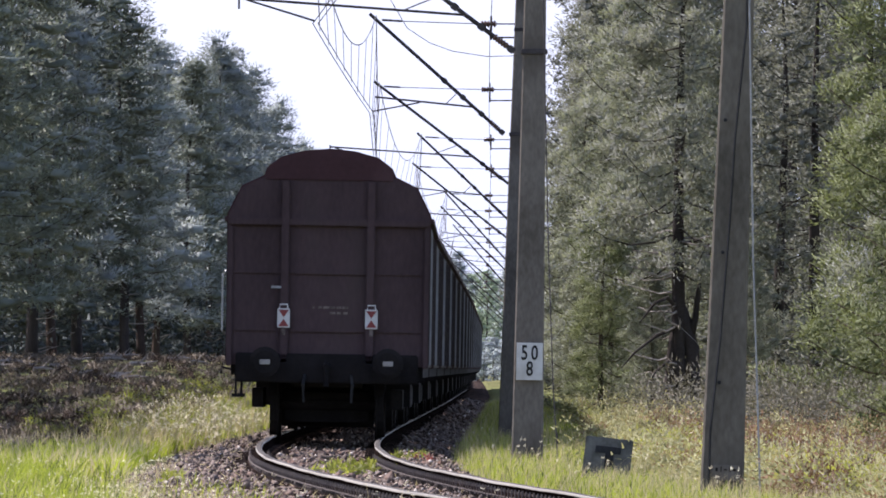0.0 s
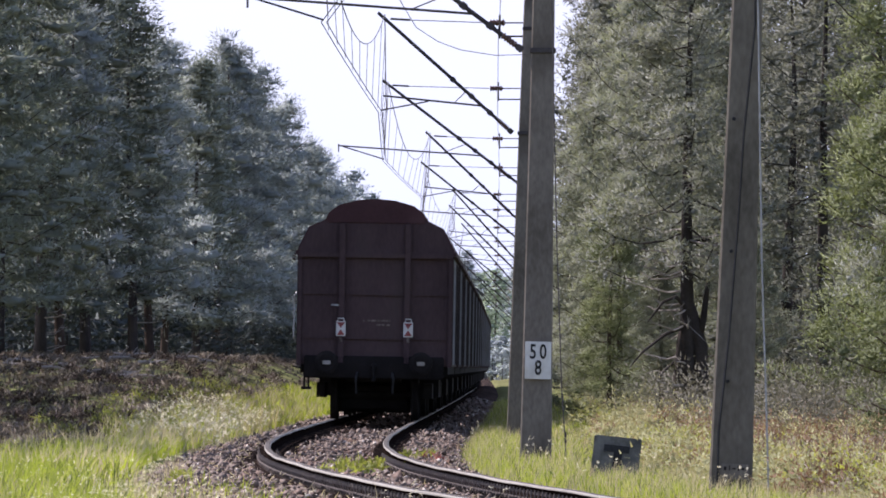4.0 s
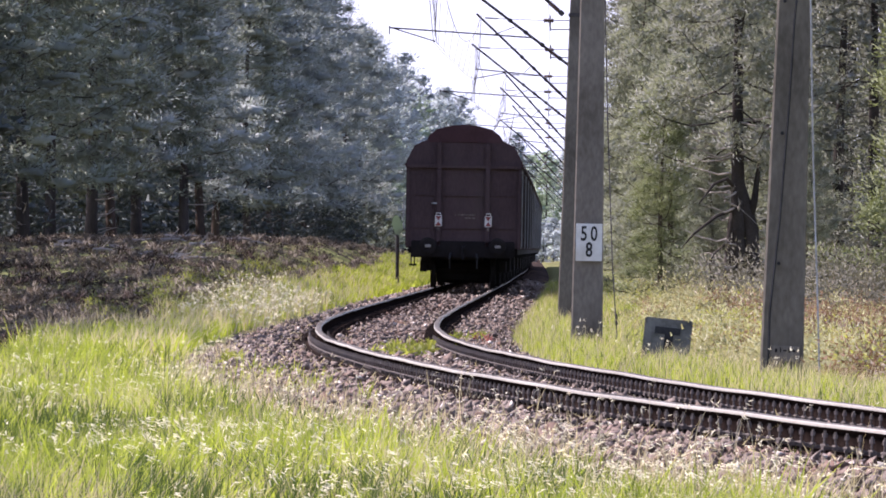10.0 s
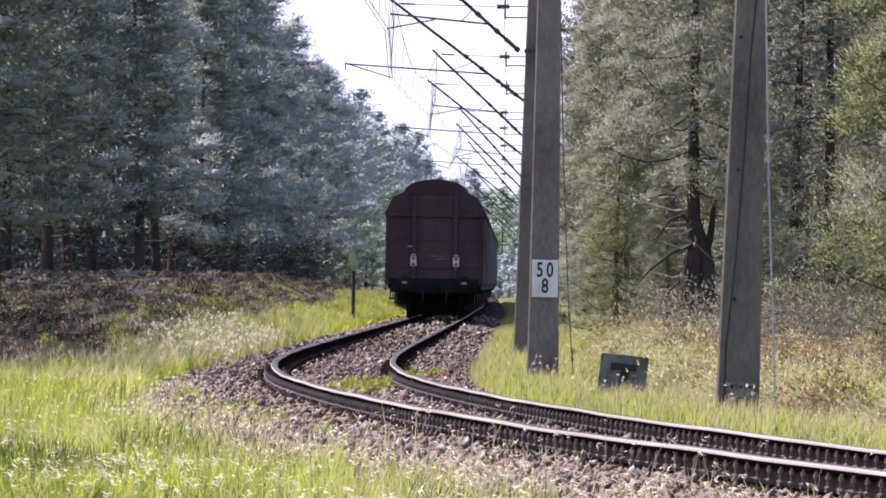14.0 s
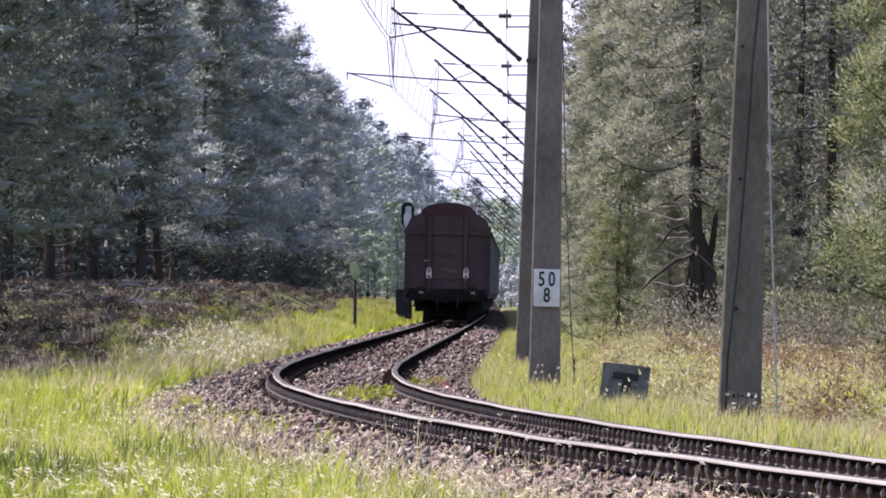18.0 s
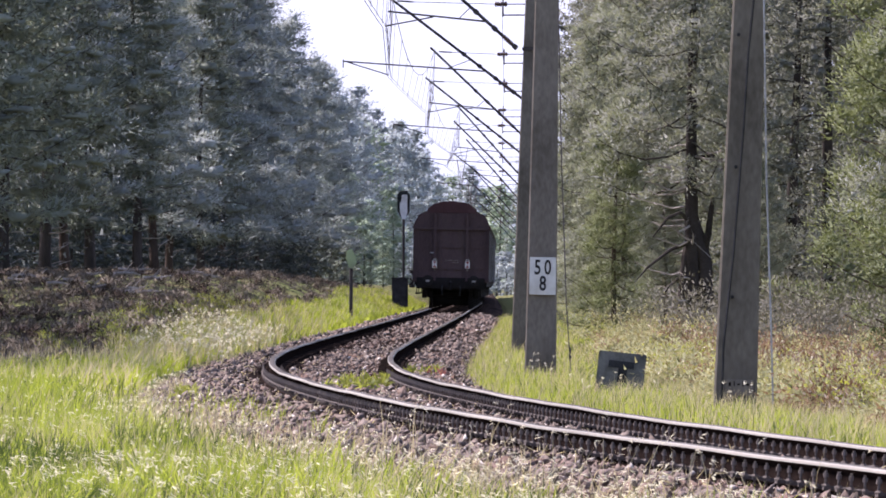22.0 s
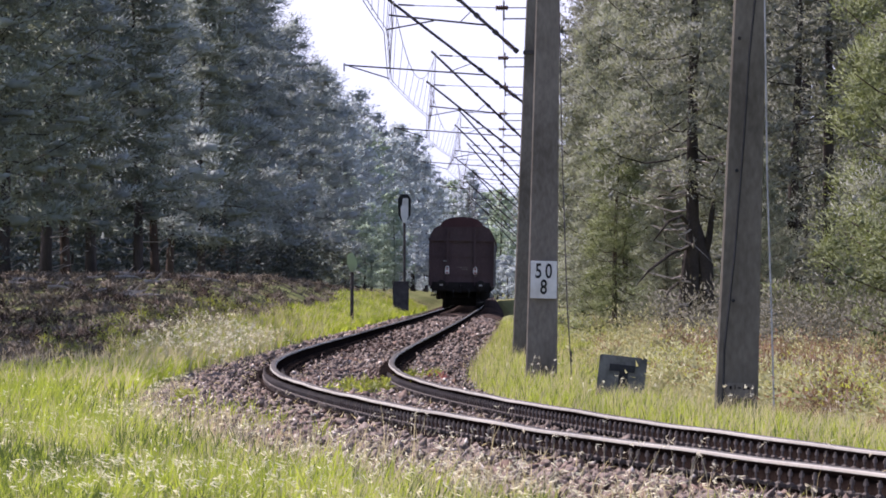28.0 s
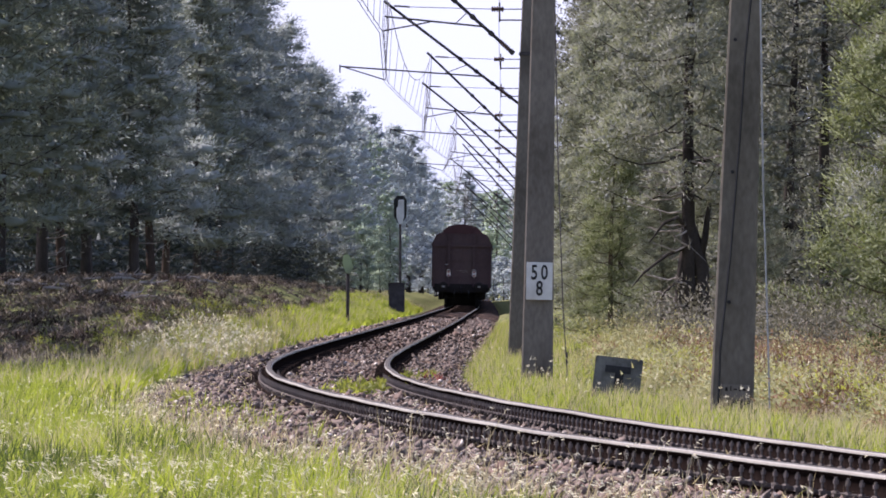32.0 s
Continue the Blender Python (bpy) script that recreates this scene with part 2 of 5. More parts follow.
# needles for the darker part of the wood, its shade put into colour
NEEDLE_SHADE = material("shade_dulled_pine_needles", (0.065, 0.07, 0.06), (0.178, 0.183, 0.15), 0.5, 0.6, fine=2.5, bump=0, island=0.5, each=0.08, through_light=(0.3, (1.25, 1.25, 0.95)), spec=0.08)
NEEDLE_LIME = material("sunlit_pine_needles", (0.052, 0.066, 0.034), (0.165, 0.185, 0.092), 0.7, 0.6, fine=3.5, bump=0, island=0.5, each=0.08, through_light=(0.25, (1.3, 1.35, 0.8)), spec=0.08)
THICKET = material("twiggy_thicket", (0.048, 0.046, 0.036), (0.135, 0.128, 0.098), 0.7, 0.8, fine=3.0, bump=0, island=0.5, each=0.1, through_light=(0.25, (1.2, 1.2, 1.0)), spec=0.2)
BOARD = material("weathered_dark_board", (0.065, 0.064, 0.056), (0.15, 0.147, 0.13), 4.0, 0.85, fine=30.0, bump=0.3, dist=0.004, stain=((0.03, 0.03, 0.026), 3.0))
# leaf colour paled by the haze mixed into it
LEAF_FAR = material("haze_pale_leaves", (0.15, 0.19, 0.16), (0.36, 0.42, 0.33), 0.3, 0.7, fine=1.5, bump=0, island=0.5, each=0.08, through_light=(0.5, (1.35, 1.4, 1.15)), spec=0.3)
TWIG = material("dark_twigs", (0.018, 0.015, 0.013), (0.055, 0.045, 0.038), 2.0, 0.95, fine=20.0, bump=0.3, dist=0.01)


# ---- mesh tools ----
class Geo:
    """Collects vertices and faces of one mesh."""

    def __init__(self):
        self.v, self.f = [], []

    def add(self, verts, faces):
        k = len(self.v)
        self.v += [tuple(p) for p in verts]
        self.f += [tuple(i + k for i in q) for q in faces]
        return self

    def box(self, cx, cy, cz, sx, sy, sz, m=None):
        p = [Vector((cx + a * sx / 2, cy + b * sy / 2, cz + c * sz / 2)) for a in (-1, 1) for b in (-1, 1) for c in (-1, 1)]
        if m:
            p = [m @ q for q in p]
        return self.add(p, [(0, 1, 3, 2), (4, 6, 7, 5), (0, 4, 5, 1), (2, 3, 7, 6), (0, 2, 6, 4), (1, 5, 7, 3)])

    def tube(self, pts, radii, sides=8, caps=True):
        pts = [Vector(p) for p in pts]
        if not isinstance(radii, (list, tuple)):
            radii = [radii] * len(pts)
        k = len(self.v)
        for i, p in enumerate(pts):
            d = (pts[min(i + 1, len(pts) - 1)] - pts[max(i - 1, 0)]).normalized()
            a = d.cross(Vector((0, 0, 1)) if abs(d.z) < 0.9 else Vector((1, 0, 0))).normalized()
            b = d.cross(a)
            for j in range(sides):
                w = 2 * math.pi * j / sides
                self.v.append(tuple(p + (a * math.cos(w) + b * math.sin(w)) * radii[i]))
        for i in range(len(pts) - 1):
            for j in range(sides):
                j2 = (j + 1) % sides
                self.f.append((k + i * sides + j, k + i * sides + j2, k + (i + 1) * sides + j2, k + (i + 1) * sides + j))
        if caps:
            self.f.append(tuple(k + j for j in range(sides))[::-1])
            e = k + (len(pts) - 1) * sides
            self.f.append(tuple(e + j for j in range(sides)))
        return self

    def prism(self, outline, y0, y1):
        """An outline in x, z drawn out along y."""
        n = len(outline)
        p = [(x, y0, z) for x, z in outline] + [(x, y1, z) for x, z in outline]
        return self.add(p, [tuple(range(n)), tuple(range(2 * n - 1, n - 1, -1))] + [(i, n + i, n + (i + 1) % n, (i + 1) % n) for i in range(n)])

    def mesh(self, name, mat, bevel=0.0, smooth=False):
        me = bpy.data.meshes.new(name)
        me.from_pydata(self.v, [], self.f)
        bm = bmesh.new()
        bm.from_mesh(me)
        bmesh.ops.recalc_face_normals(bm, faces=bm.faces)
        if bevel:
            bmesh.ops.bevel(bm, geom=[e for e in bm.edges if e.is_manifold and e.calc_face_angle(0) > 0.5], offset=bevel, segments=2, affect="EDGES", clamp_overlap=True)
        bm.to_mesh(me)
        bm.free()
        if smooth:
            me.shade_smooth()
        me.materials.append(mat)
        return me


def raw_mesh(name, verts, faces, mat, normals=None):
    """A mesh straight from arrays: verts (n, 3), faces (m, 3 or 4), and the normals of leafy clumps, which shade as one soft mass."""
    me = bpy.data.meshes.new(name)
    verts = np.ascontiguousarray(verts, dtype=np.float32)
    faces = np.ascontiguousarray(faces, dtype=np.int32)
    me.vertices.add(len(verts))
    me.vertices.foreach_set("co", verts.ravel())
    k = faces.shape[1]
    me.loops.add(faces.size)
    me.loops.foreach_set("vertex_index", faces.ravel())
    me.polygons.add(len(faces))
    me.polygons.foreach_set("loop_start", np.arange(0, faces.size, k, dtype=np.int32))
    me.update(calc_edges=True)
    if normals is not None:
        me.normals_split_custom_set_from_vertices(np.ascontiguousarray(normals, dtype=np.float32))
    me.materials.append(mat)
    return me


def part(name, me, parent, label="", m=None):
    ob = new(name, me)
    ob.parent = parent
    if m is not None:
        ob.matrix_basis = m
    if label:
        ob["label"] = label
    return ob


def thing(name, label, category, m=None, group="", kind="", data=None):
    ob = tagged(new(name, data), label, category, group, kind)
    if m is not None:
        ob.matrix_basis = m
    return ob


# ---- the line of the track ----
# distance ahead of the eye, sideways place of the centre line
LINE = np.array([(-60, 18.6), (-30, 14.2), (0, 10.1), (20, 7.45), (40, 4.98), (50, 3.85), (58.3, 2.96), (65, 2.33), (72.5, 1.66), (82, 0.97), (94, 0.22), (109, -0.53),
                 (123, -1.06), (141, -1.42), (161, -1.53), (185, -1.44), (210, -1.28), (235, -1.10), (273, -0.84), (313, -0.57), (350, -0.33), (384, -0.12), (425, 0.11),
                 (467, 0.36), (510, 0.62), (553, 0.86), (620, 1.17), (690, 1.45), (800, 1.85), (900, 2.2), (1100, 2.9), (1300, 3.6), (1700, 5.0)])


def soft_line():
    """The centre line every metre, smoothed."""
    d = np.arange(-60.0, 1700.0)
    h = np.diff(LINE[:, 0])
    s = np.diff(LINE[:, 1]) / h
    slope = np.concatenate([[s[0]], (s[:-1] * h[1:] + s[1:] * h[:-1]) / (h[1:] + h[:-1]), [s[-1]]])
    i = np.clip(np.searchsorted(LINE[:, 0], d, side="right") - 1, 0, len(h) - 1)
    t = (d - LINE[i, 0]) / h[i]
    x = (2 * t**3 - 3 * t**2 + 1) * LINE[i, 1] + (t**3 - 2 * t**2 + t) * h[i] * slope[i] + (3 * t**2 - 2 * t**3) * LINE[i + 1, 1] + (t**3 - t**2) * h[i] * slope[i + 1]
    k = np.hanning(19)
    k /= k.sum()
    x = np.convolve(np.pad(x, 9, mode="reflect", reflect_type="odd"), k, mode="valid")
    return d, x


LINE_D, LINE_X = soft_line()


def centre(d):
    return np.interp(d, LINE_D, LINE_X)


def heading(d):
    """Turn about z, in degrees, of a thing that follows the line at d."""
    return -math.degrees(math.atan((centre(d + 1.5) - centre(d - 1.5)) / 3.0))


CANT = 0.055
TILT = math.degrees(math.atan(CANT / 1.5))


def smooth(a, b, v):
    t = np.clip((v - a) / (b - a), 0, 1)
    return t * t * (3 - 2 * t)


def ground_z(x, d):
    """Height of the ground; the outer rail's head is at nought."""
    x, d = np.asarray(x, float), np.asarray(d, float)
    u = x - centre(d)
    left = -0.34 + 0.50 * smooth(130, 240, d) * smooth(-2.2, -3.6, u) + 1.0 * smooth(185, 330, d) * smooth(-3.2, -6.5, u) - 0.35 * smooth(380, 600, d) * smooth(-3.2, -6.5, u)
    left = left - 0.12 * smooth(-3, -7, u) * (1 - smooth(150, 220, d))
    right = -0.30 + 0.22 * smooth(140, 240, d) * smooth(2.5, 5.5, u) - 0.28 * smooth(4.0, 6.5, u) * (1 - smooth(130, 200, d))
    z = np.where(u < 0, left, right)
    under = smooth(2.15, 1.5, np.abs(u))
    z = z * (1 - under) - 0.62 * under
    bumps = 0.05 * np.sin(x * 1.7 + d * 0.11) + 0.04 * np.sin(d * 0.23 - x * 0.9) + 0.03 * np.sin(x * 3.1 + 1.0)
    return z + bumps * smooth(2.2, 4.0, np.abs(u)) * 0.8


# ---- ground, one sheet to the horizon ----
def make_ground():
    d = np.concatenate([np.arange(-60, 40, 5.0), np.arange(40, 180, 1.0), np.arange(180, 420, 3.0), np.arange(420, 1700, 20.0), [2500, 4000]])
    off = np.concatenate([[-2500, -900, -300, -120, -60], np.arange(-30, -10, 2.0), np.arange(-10, -4, 0.5), np.arange(-4, 4.01, 0.2), np.arange(4.5, 10, 0.5), np.arange(10, 31, 2.0), [60, 120, 300, 900, 2500]])
    D, U = np.meshgrid(d, off, indexing="ij")
    X = centre(np.minimum(D, 1690)) + U
    Z = ground_z(X, np.minimum(D, 1690))
    verts = np.stack([X, D, Z], -1).reshape(-1, 3)
    n, m = D.shape
    i = (np.arange(n - 1)[:, None] * m + np.arange(m - 1)[None]).ravel()
    me = raw_mesh("ground", verts, np.stack([i, i + 1, i + m + 1, i + m], 1), GROUND)
    me.shade_smooth()
    thing("ground", "grassy sandy ground with heath beside the railway", "ground", kind="structure", data=me)


make_ground()


# ---- ballast bed ----
BED_U = np.array([-2.75, -2.35, -1.95, -1.6, -1.25, -0.9, -0.5, 0.0, 0.5, 0.9, 1.25, 1.6, 1.9, 2.2])
BED_Z = np.array([-0.60, -0.42, -0.30, -0.22, -0.19, -0.20, -0.22, -0.23, -0.24, -0.25, -0.26, -0.30, -0.42, -0.62])


def bed_z(u, d):
    z = np.interp(u, BED_U, BED_Z)
    z = z - 0.06 * np.exp(-((np.abs(u) - 0.76) / 0.17) ** 2)
    return z + 0.018 * np.sin(u * 9 + d * 2.1) + 0.015 * np.sin(d * 5.3 - u * 4)


def make_bed():
    d = np.concatenate([np.arange(20, 200, 0.4), np.arange(200, 500, 2.0), np.arange(500, 1600, 20.0)])
    D, U = np.meshgrid(d, np.linspace(-2.75, 2.2, 40), indexing="ij")
    X = centre(D) + U
    verts = np.stack([X, D, bed_z(U, D)], -1).reshape(-1, 3)
    n, m = D.shape
    i = (np.arange(n - 1)[:, None] * m + np.arange(m - 1)[None]).ravel()
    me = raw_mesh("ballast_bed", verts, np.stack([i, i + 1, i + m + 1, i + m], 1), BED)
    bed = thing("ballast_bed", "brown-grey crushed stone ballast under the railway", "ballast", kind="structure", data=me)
    rng = np.random.default_rng(3)
    count = 58000
    u = rng.uniform(-2.6, 1.95, count)
    v = rng.random(count)
    dd = 1 / (1 / 54 + v * (1 / 430 - 1 / 54))
    r = rng.uniform(0.013, 0.036, count) * rng.choice([0.8, 1.0, 1.4], count) * (1 + 0.8 * smooth(150, 320, dd))
    base = np.array([(1, 0, 0), (-1, 0, 0), (0, 1, 0), (0, -1, 0), (0, 0, 1), (0, 0, -1)], float)
    tri = np.array([(0, 2, 4), (2, 1, 4), (1, 3, 4), (3, 0, 4), (2, 0, 5), (1, 2, 5), (3, 1, 5), (0, 3, 5)])
    shape = base[None] * r[:, None, None] * rng.uniform(0.6, 1.3, (count, 6, 1)) + rng.normal(0, 0.42, (count, 6, 3)) * r[:, None, None]
    a = rng.uniform(0, 2 * np.pi, count)
    c, s = np.cos(a), np.sin(a)
    shape = np.stack([shape[..., 0] * c[:, None] - shape[..., 1] * s[:, None], shape[..., 0] * s[:, None] + shape[..., 1] * c[:, None], shape[..., 2] * 0.85], -1)
    t = rng.uniform(-0.7, 0.7, count)
    c, s = np.cos(t), np.sin(t)
    shape = np.stack([shape[..., 0] * c[:, None] - shape[..., 2] * s[:, None], shape[..., 1], shape[..., 0] * s[:, None] + shape[..., 2] * c[:, None]], -1)
    place = np.stack([centre(dd) + u, dd, bed_z(u, dd) + r * rng.uniform(-0.1, 0.6, count)], -1)
    verts = (shape + place[:, None]).reshape(-1, 3)
    faces = (tri[None] + (np.arange(count) * 6)[:, None, None]).reshape(-1, 3)
    stones = part("ballast_stones", raw_mesh("ballast_stones", verts, faces, STONE), bed, "loose angular grey-brown stones")
    stones["kind"] = "stuff"
    # sunlit facets of the stones, painted as small separate pale chips
    few = rng.random(count) < 0.035
    n = int(few.sum())
    verts = (shape[few] * 0.6 + place[few][:, None] + np.array((0.02, -0.03, 0.03))).reshape(-1, 3)
    chips = part("pale_chips", raw_mesh("pale_chips", verts, (tri[None] + (np.arange(n) * 6)[:, None, None]).reshape(-1, 3), CHIP), bed, "pale stone chips that paint sunlit facets among the dark stones")
    chips["kind"] = "stuff"


make_bed()


# ---- rails and sleepers ----
def rail_mesh(name, side, d0, d1, step):
    prof = [(-0.065, -0.15), (0.065, -0.15), (0.065, -0.138), (0.012, -0.118), (0.010, -0.045), (0.034, -0.033), (0.036, -0.012), (0.030, -0.003), (-0.030, -0.003), (-0.036, -0.012), (-0.034, -0.033), (-0.010, -0.045), (-0.012, -0.118), (-0.065, -0.138)]
    d = np.arange(d0, d1 + 0.01, step)
    x0 = centre(d) + side * 0.7535
    z0 = 0.0 if side < 0 else -CANT
    wob = 0.003 * np.sin(d * 0.41 + side) + 0.002 * np.sin(d * 0.97)
    k = len(prof)
    verts = np.zeros((len(d), k, 3))
    for j, (px, pz) in enumerate(prof):
        verts[:, j, 0], verts[:, j, 1], verts[:, j, 2] = x0 + px, d, z0 + pz + wob
    i = np.arange(len(d) - 1)[:, None] * k
    j = np.arange(k)
    faces = np.stack([i + j, i + (j + 1) % k, i + k + (j + 1) % k, i + k + j], -1).reshape(-1, 4)
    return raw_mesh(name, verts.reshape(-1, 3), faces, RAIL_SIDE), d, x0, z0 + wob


def head_mesh(d, x0, z0):
    prof = [(-0.035, -0.023), (-0.0355, -0.012), (-0.029, -0.0022), (-0.018, 0.0), (0.018, 0.0), (0.029, -0.0022), (0.0355, -0.012), (0.035, -0.023)]
    k = len(prof)
    verts = np.zeros((len(d), k, 3))
    for j, (px, pz) in enumerate(prof):
        verts[:, j, 0], verts[:, j, 1], verts[:, j, 2] = x0 + px * 1.07, d, z0 + pz + 0.001
    i = np.arange(len(d) - 1)[:, None] * k
    j = np.arange(k - 1)
    faces = np.stack([i + j, i + j + 1, i + k + j + 1, i + k + j], -1).reshape(-1, 4)
    me = raw_mesh("running_surface", verts.reshape(-1, 3), faces, RAIL_TOP)
    me.shade_smooth()
    # upper faces take the painted-dark crown colour, flanks stay bright
    me.materials.append(RAIL_CROWN)
    me.polygons.foreach_set("material_index", np.tile(np.isin(np.arange(k - 1), (2, 3, 4)).astype(np.int32), len(d) - 1))
    return me


def make_track():
    track = thing("railway_track", "single railway track with rusty rails and bright worn heads", "railway track", kind="structure")
    for side in (-1, 1):
        me, d, x0, z0 = rail_mesh("rail", side, 15, 1500, 1.0)
        rail = part("rail", me, track, "rusty steel rail")
        part("running_surface", head_mesh(d, x0, z0), rail, "worn steel rail head with bright flanks, shade painted on its crown")
    g = Geo()
    g.prism([(-1.28, -0.24), (1.28, -0.24), (1.28, -0.06), (1.2, -0.02), (0.95, 0.0), (0.55, 0.0), (0.35, -0.035), (-0.35, -0.035), (-0.55, 0.0), (-0.95, 0.0), (-1.2, -0.02), (-1.28, -0.06)], -0.14, 0.14)
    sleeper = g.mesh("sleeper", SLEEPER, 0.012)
    g = Geo()
    for sx in (-1, 1):
        g.box(sx * 0.094, 0, 0.036, 0.062, 0.07, 0.022)
        g.tube([(sx * 0.112, 0, 0.0), (sx * 0.112, 0, 0.130)], 0.0085, 6)
        g.tube([(sx * 0.112, 0, 0.048), (sx * 0.112, 0, 0.058)], [0.026, 0.017], 6)
        g.tube([(sx * 0.112, 0, 0.092), (sx * 0.112, 0, 0.116)], 0.0155, 6)
    clip = g.mesh("fastening", CLIP)
    base = -0.168 - CANT / 2
    rng = random.Random(4)
    for i in range(290):
        d = 52 + i * 0.5
        ob = part("sleeper", sleeper, track, m=pose(float(centre(d)), d, base, 0, TILT, heading(d)))
        for sx in (-1, 1) if d < 138 else ():
            part("fastening", clip, ob, m=pose(sx * 0.7535, rng.uniform(-0.02, 0.02), 0.001, rng.uniform(-5, 5), 0, rng.uniform(-7, 7)))
    g = Geo()
    for i in range(638):
        d = 138 + i * 0.5
        if d >= 197:
            g.box(0, 0, -0.05, 2.56, 0.26, 0.1, pose(float(centre(d)), d, base, 0, TILT, heading(d)))
        for sx in (-1, 1):
            g.box(sx * 0.7535, 0, 0.02, 0.34, 0.15, 0.04, pose(float(centre(d)), d, base, 0, TILT, heading(d)))
    far = part("sleepers_far", g.mesh("sleepers_far", SLEEPER), track)
    far["kind"] = "stuff"


make_track()


# ---- overhead line masts ----
def mast_shaft(w0, w1, dep0, dep1, height, mat=None):
    """A tapered concrete shaft of I-like section with chamfered corners, foot at nought."""
    g = Geo()
    rings = [-0.6, 0.0, height * 0.33, height * 0.66, height]
    secs = []
    for z in rings:
        t = max(z, 0) / height
        w, dp = (w0 + (w1 - w0) * t) / 2, (dep0 + (dep1 - dep0) * t) / 2
        c = 0.018
        secs.append([(-w + c, -dp), (w - c, -dp), (w, -dp + c), (w, dp - c), (w - c, dp), (-w + c, dp), (-w, dp - c), (-w, -dp + c)])
    v = [(x, y, z) for z, s in zip(rings, secs) for x, y in s]
    f = [tuple(range(7, -1, -1)), tuple(range(len(v) - 8, len(v)))]
    for i in range(len(rings) - 1):
        for j in range(8):
            f.append((i * 8 + j, i * 8 + (j + 1) % 8, i * 8 + 8 + (j + 1) % 8, i * 8 + 8 + j))
    return g.add(v, f).mesh("shaft", mat or CONCRETE)


SHAFT = mast_shaft(0.405, 0.22, 0.42, 0.26, 9.0)
SHAFT_OLD = mast_shaft(0.405, 0.17, 0.40, 0.26, 9.0, CONCRETE_OLD)
INSULATOR = Geo()
for q in range(5):
    INSULATOR.tube([(q * 0.055, 0, 0), (q * 0.055 + 0.02, 0, 0), (q * 0.055 + 0.055, 0, 0)], [0.045, 0.07, 0.03], 10)
INSULATOR = INSULATOR.mesh("insulator", PORCELAIN, smooth=True)


def bar(name, a, b, r, parent, mat=STEEL_DARK, sides=6, label=""):
    return part(name, Geo().tube([a, b], r, sides).mesh(name, mat), parent, label)


def make_mast(d, x, foot, lean, pull, contact_x, tip_x, scale_w=1.0, group="overhead line masts"):
    """One mast with its bracket. contact_x: where the contact wire runs; pull: the arm reaches straight to the wire, else it turns back from beyond it."""
    back = 0.0 if d < 210 else float(centre(d)) + 2.97 + max(0.0, d - 500) * 0.005 - x
    x += back
    mast = thing("catenary_mast", "tall grey concrete railway mast carrying a tubular overhead line bracket", "mast", pose(x, d, foot, 0, 0, 0), group)
    tilt = pose(0, 0, 0, 0, lean, 0)
    part("shaft", SHAFT_OLD if d < 120 else SHAFT, mast, "dark stained concrete shaft" if d < 120 else "weathered grey concrete shaft", tilt @ pose(0, 0, 0, 0, 0, -1.2) @ Matrix.Diagonal((scale_w, scale_w, 1, 1)))
    dx = math.tan(radians(lean))
    zb, zt, zc, zr = 5.10 - foot, 7.17 - foot, 5.47 - foot, 5.68 - foot
    edge = lambda z: dx * z - (0.19 - 0.011 * z / 2) * scale_w - back
    tip = tip_x - x
    yb = -0.1
    part("clamp", Geo().box(dx * zb, 0, zb, 0.34 * scale_w, 0.38 * scale_w, 0.07).mesh("clamp", STEEL_DARK, 0.01), mast, "dark steel band")
    part("clamp", Geo().box(dx * zt, 0, zt - 0.22, 0.29 * scale_w, 0.34 * scale_w, 0.06).mesh("clamp", STEEL_DARK, 0.01), mast, "dark steel band")
    a, b = Vector((edge(zb) - 0.1, yb, zb)), Vector((tip - 0.12, yb, zt + 0.06))
    w = (b - a).normalized()
    bar("strut", a - w * back * 1.15, b, 0.034, mast, label="dark diagonal bracket tube")
    ang = math.degrees(math.atan2(w.z, -w.x))
    part("insulator", INSULATOR, mast, "brown ribbed insulator", pose(*(a + w * 0.12), 0, 180 + ang, 0) @ Matrix.Diagonal((0.8, 0.75, 0.75, 1)))
    for t in (0.0, 0.22, 0.42, 0.62):
        p = a + w * (t * 2.2 + 0.05)
        part("fitting", Geo().box(0, 0, 0, 0.10, 0.09, 0.09, Matrix.Translation(p) @ pose(0, 0, 0, 0, ang, 0)).mesh("fitting", STEEL_DARK, 0.01), mast)
    # upper tie
    bar("tie", (tip + 0.1, yb, zt - 0.05), (tip + 0.45, yb, zt - 0.07), 0.022, mast)
    bar("tie", (tip + 0.4, yb, zt - 0.07), (edge(zt) - 0.55, yb, zt - 0.12), 0.009, mast)
    part("insulator", INSULATOR, mast, "brown ribbed insulator", pose(edge(zt) - 0.58, yb, zt - 0.12))
    bar("tie", (edge(zt) - 0.32, yb, zt - 0.12), (edge(zt) + 0.02 + back, yb, zt - 0.12), 0.014, mast)
    bar("hanger", (edge(zt) - 0.40, yb, zt - 0.40), (edge(zt) - 0.40, yb, zt + 0.02), 0.022, mast)
    bar("hanger", (edge(zt) - 0.42, yb, zt - 0.36), (edge(zt) + 0.05 + back, yb, zt - 0.36), 0.018, mast)
    # registration tube and steady arm
    t = (zr - 0.1 - zb) / (b.z - a.z)
    root = a + (b - a) * t
    left_end = contact_x - x - (1.0 if not pull else -0.05)
    bar("registration_tube", root, (left_end, yb, zr + (0.12 if not pull else 0.08)), 0.019, mast)
    q = a + (b - a) * (t + 0.12)
    on_tube = Vector(root) + (Vector((left_end, yb, zr + 0.1)) - Vector(root)) * 0.28
    bar("hanger", q, on_tube, 0.010, mast)
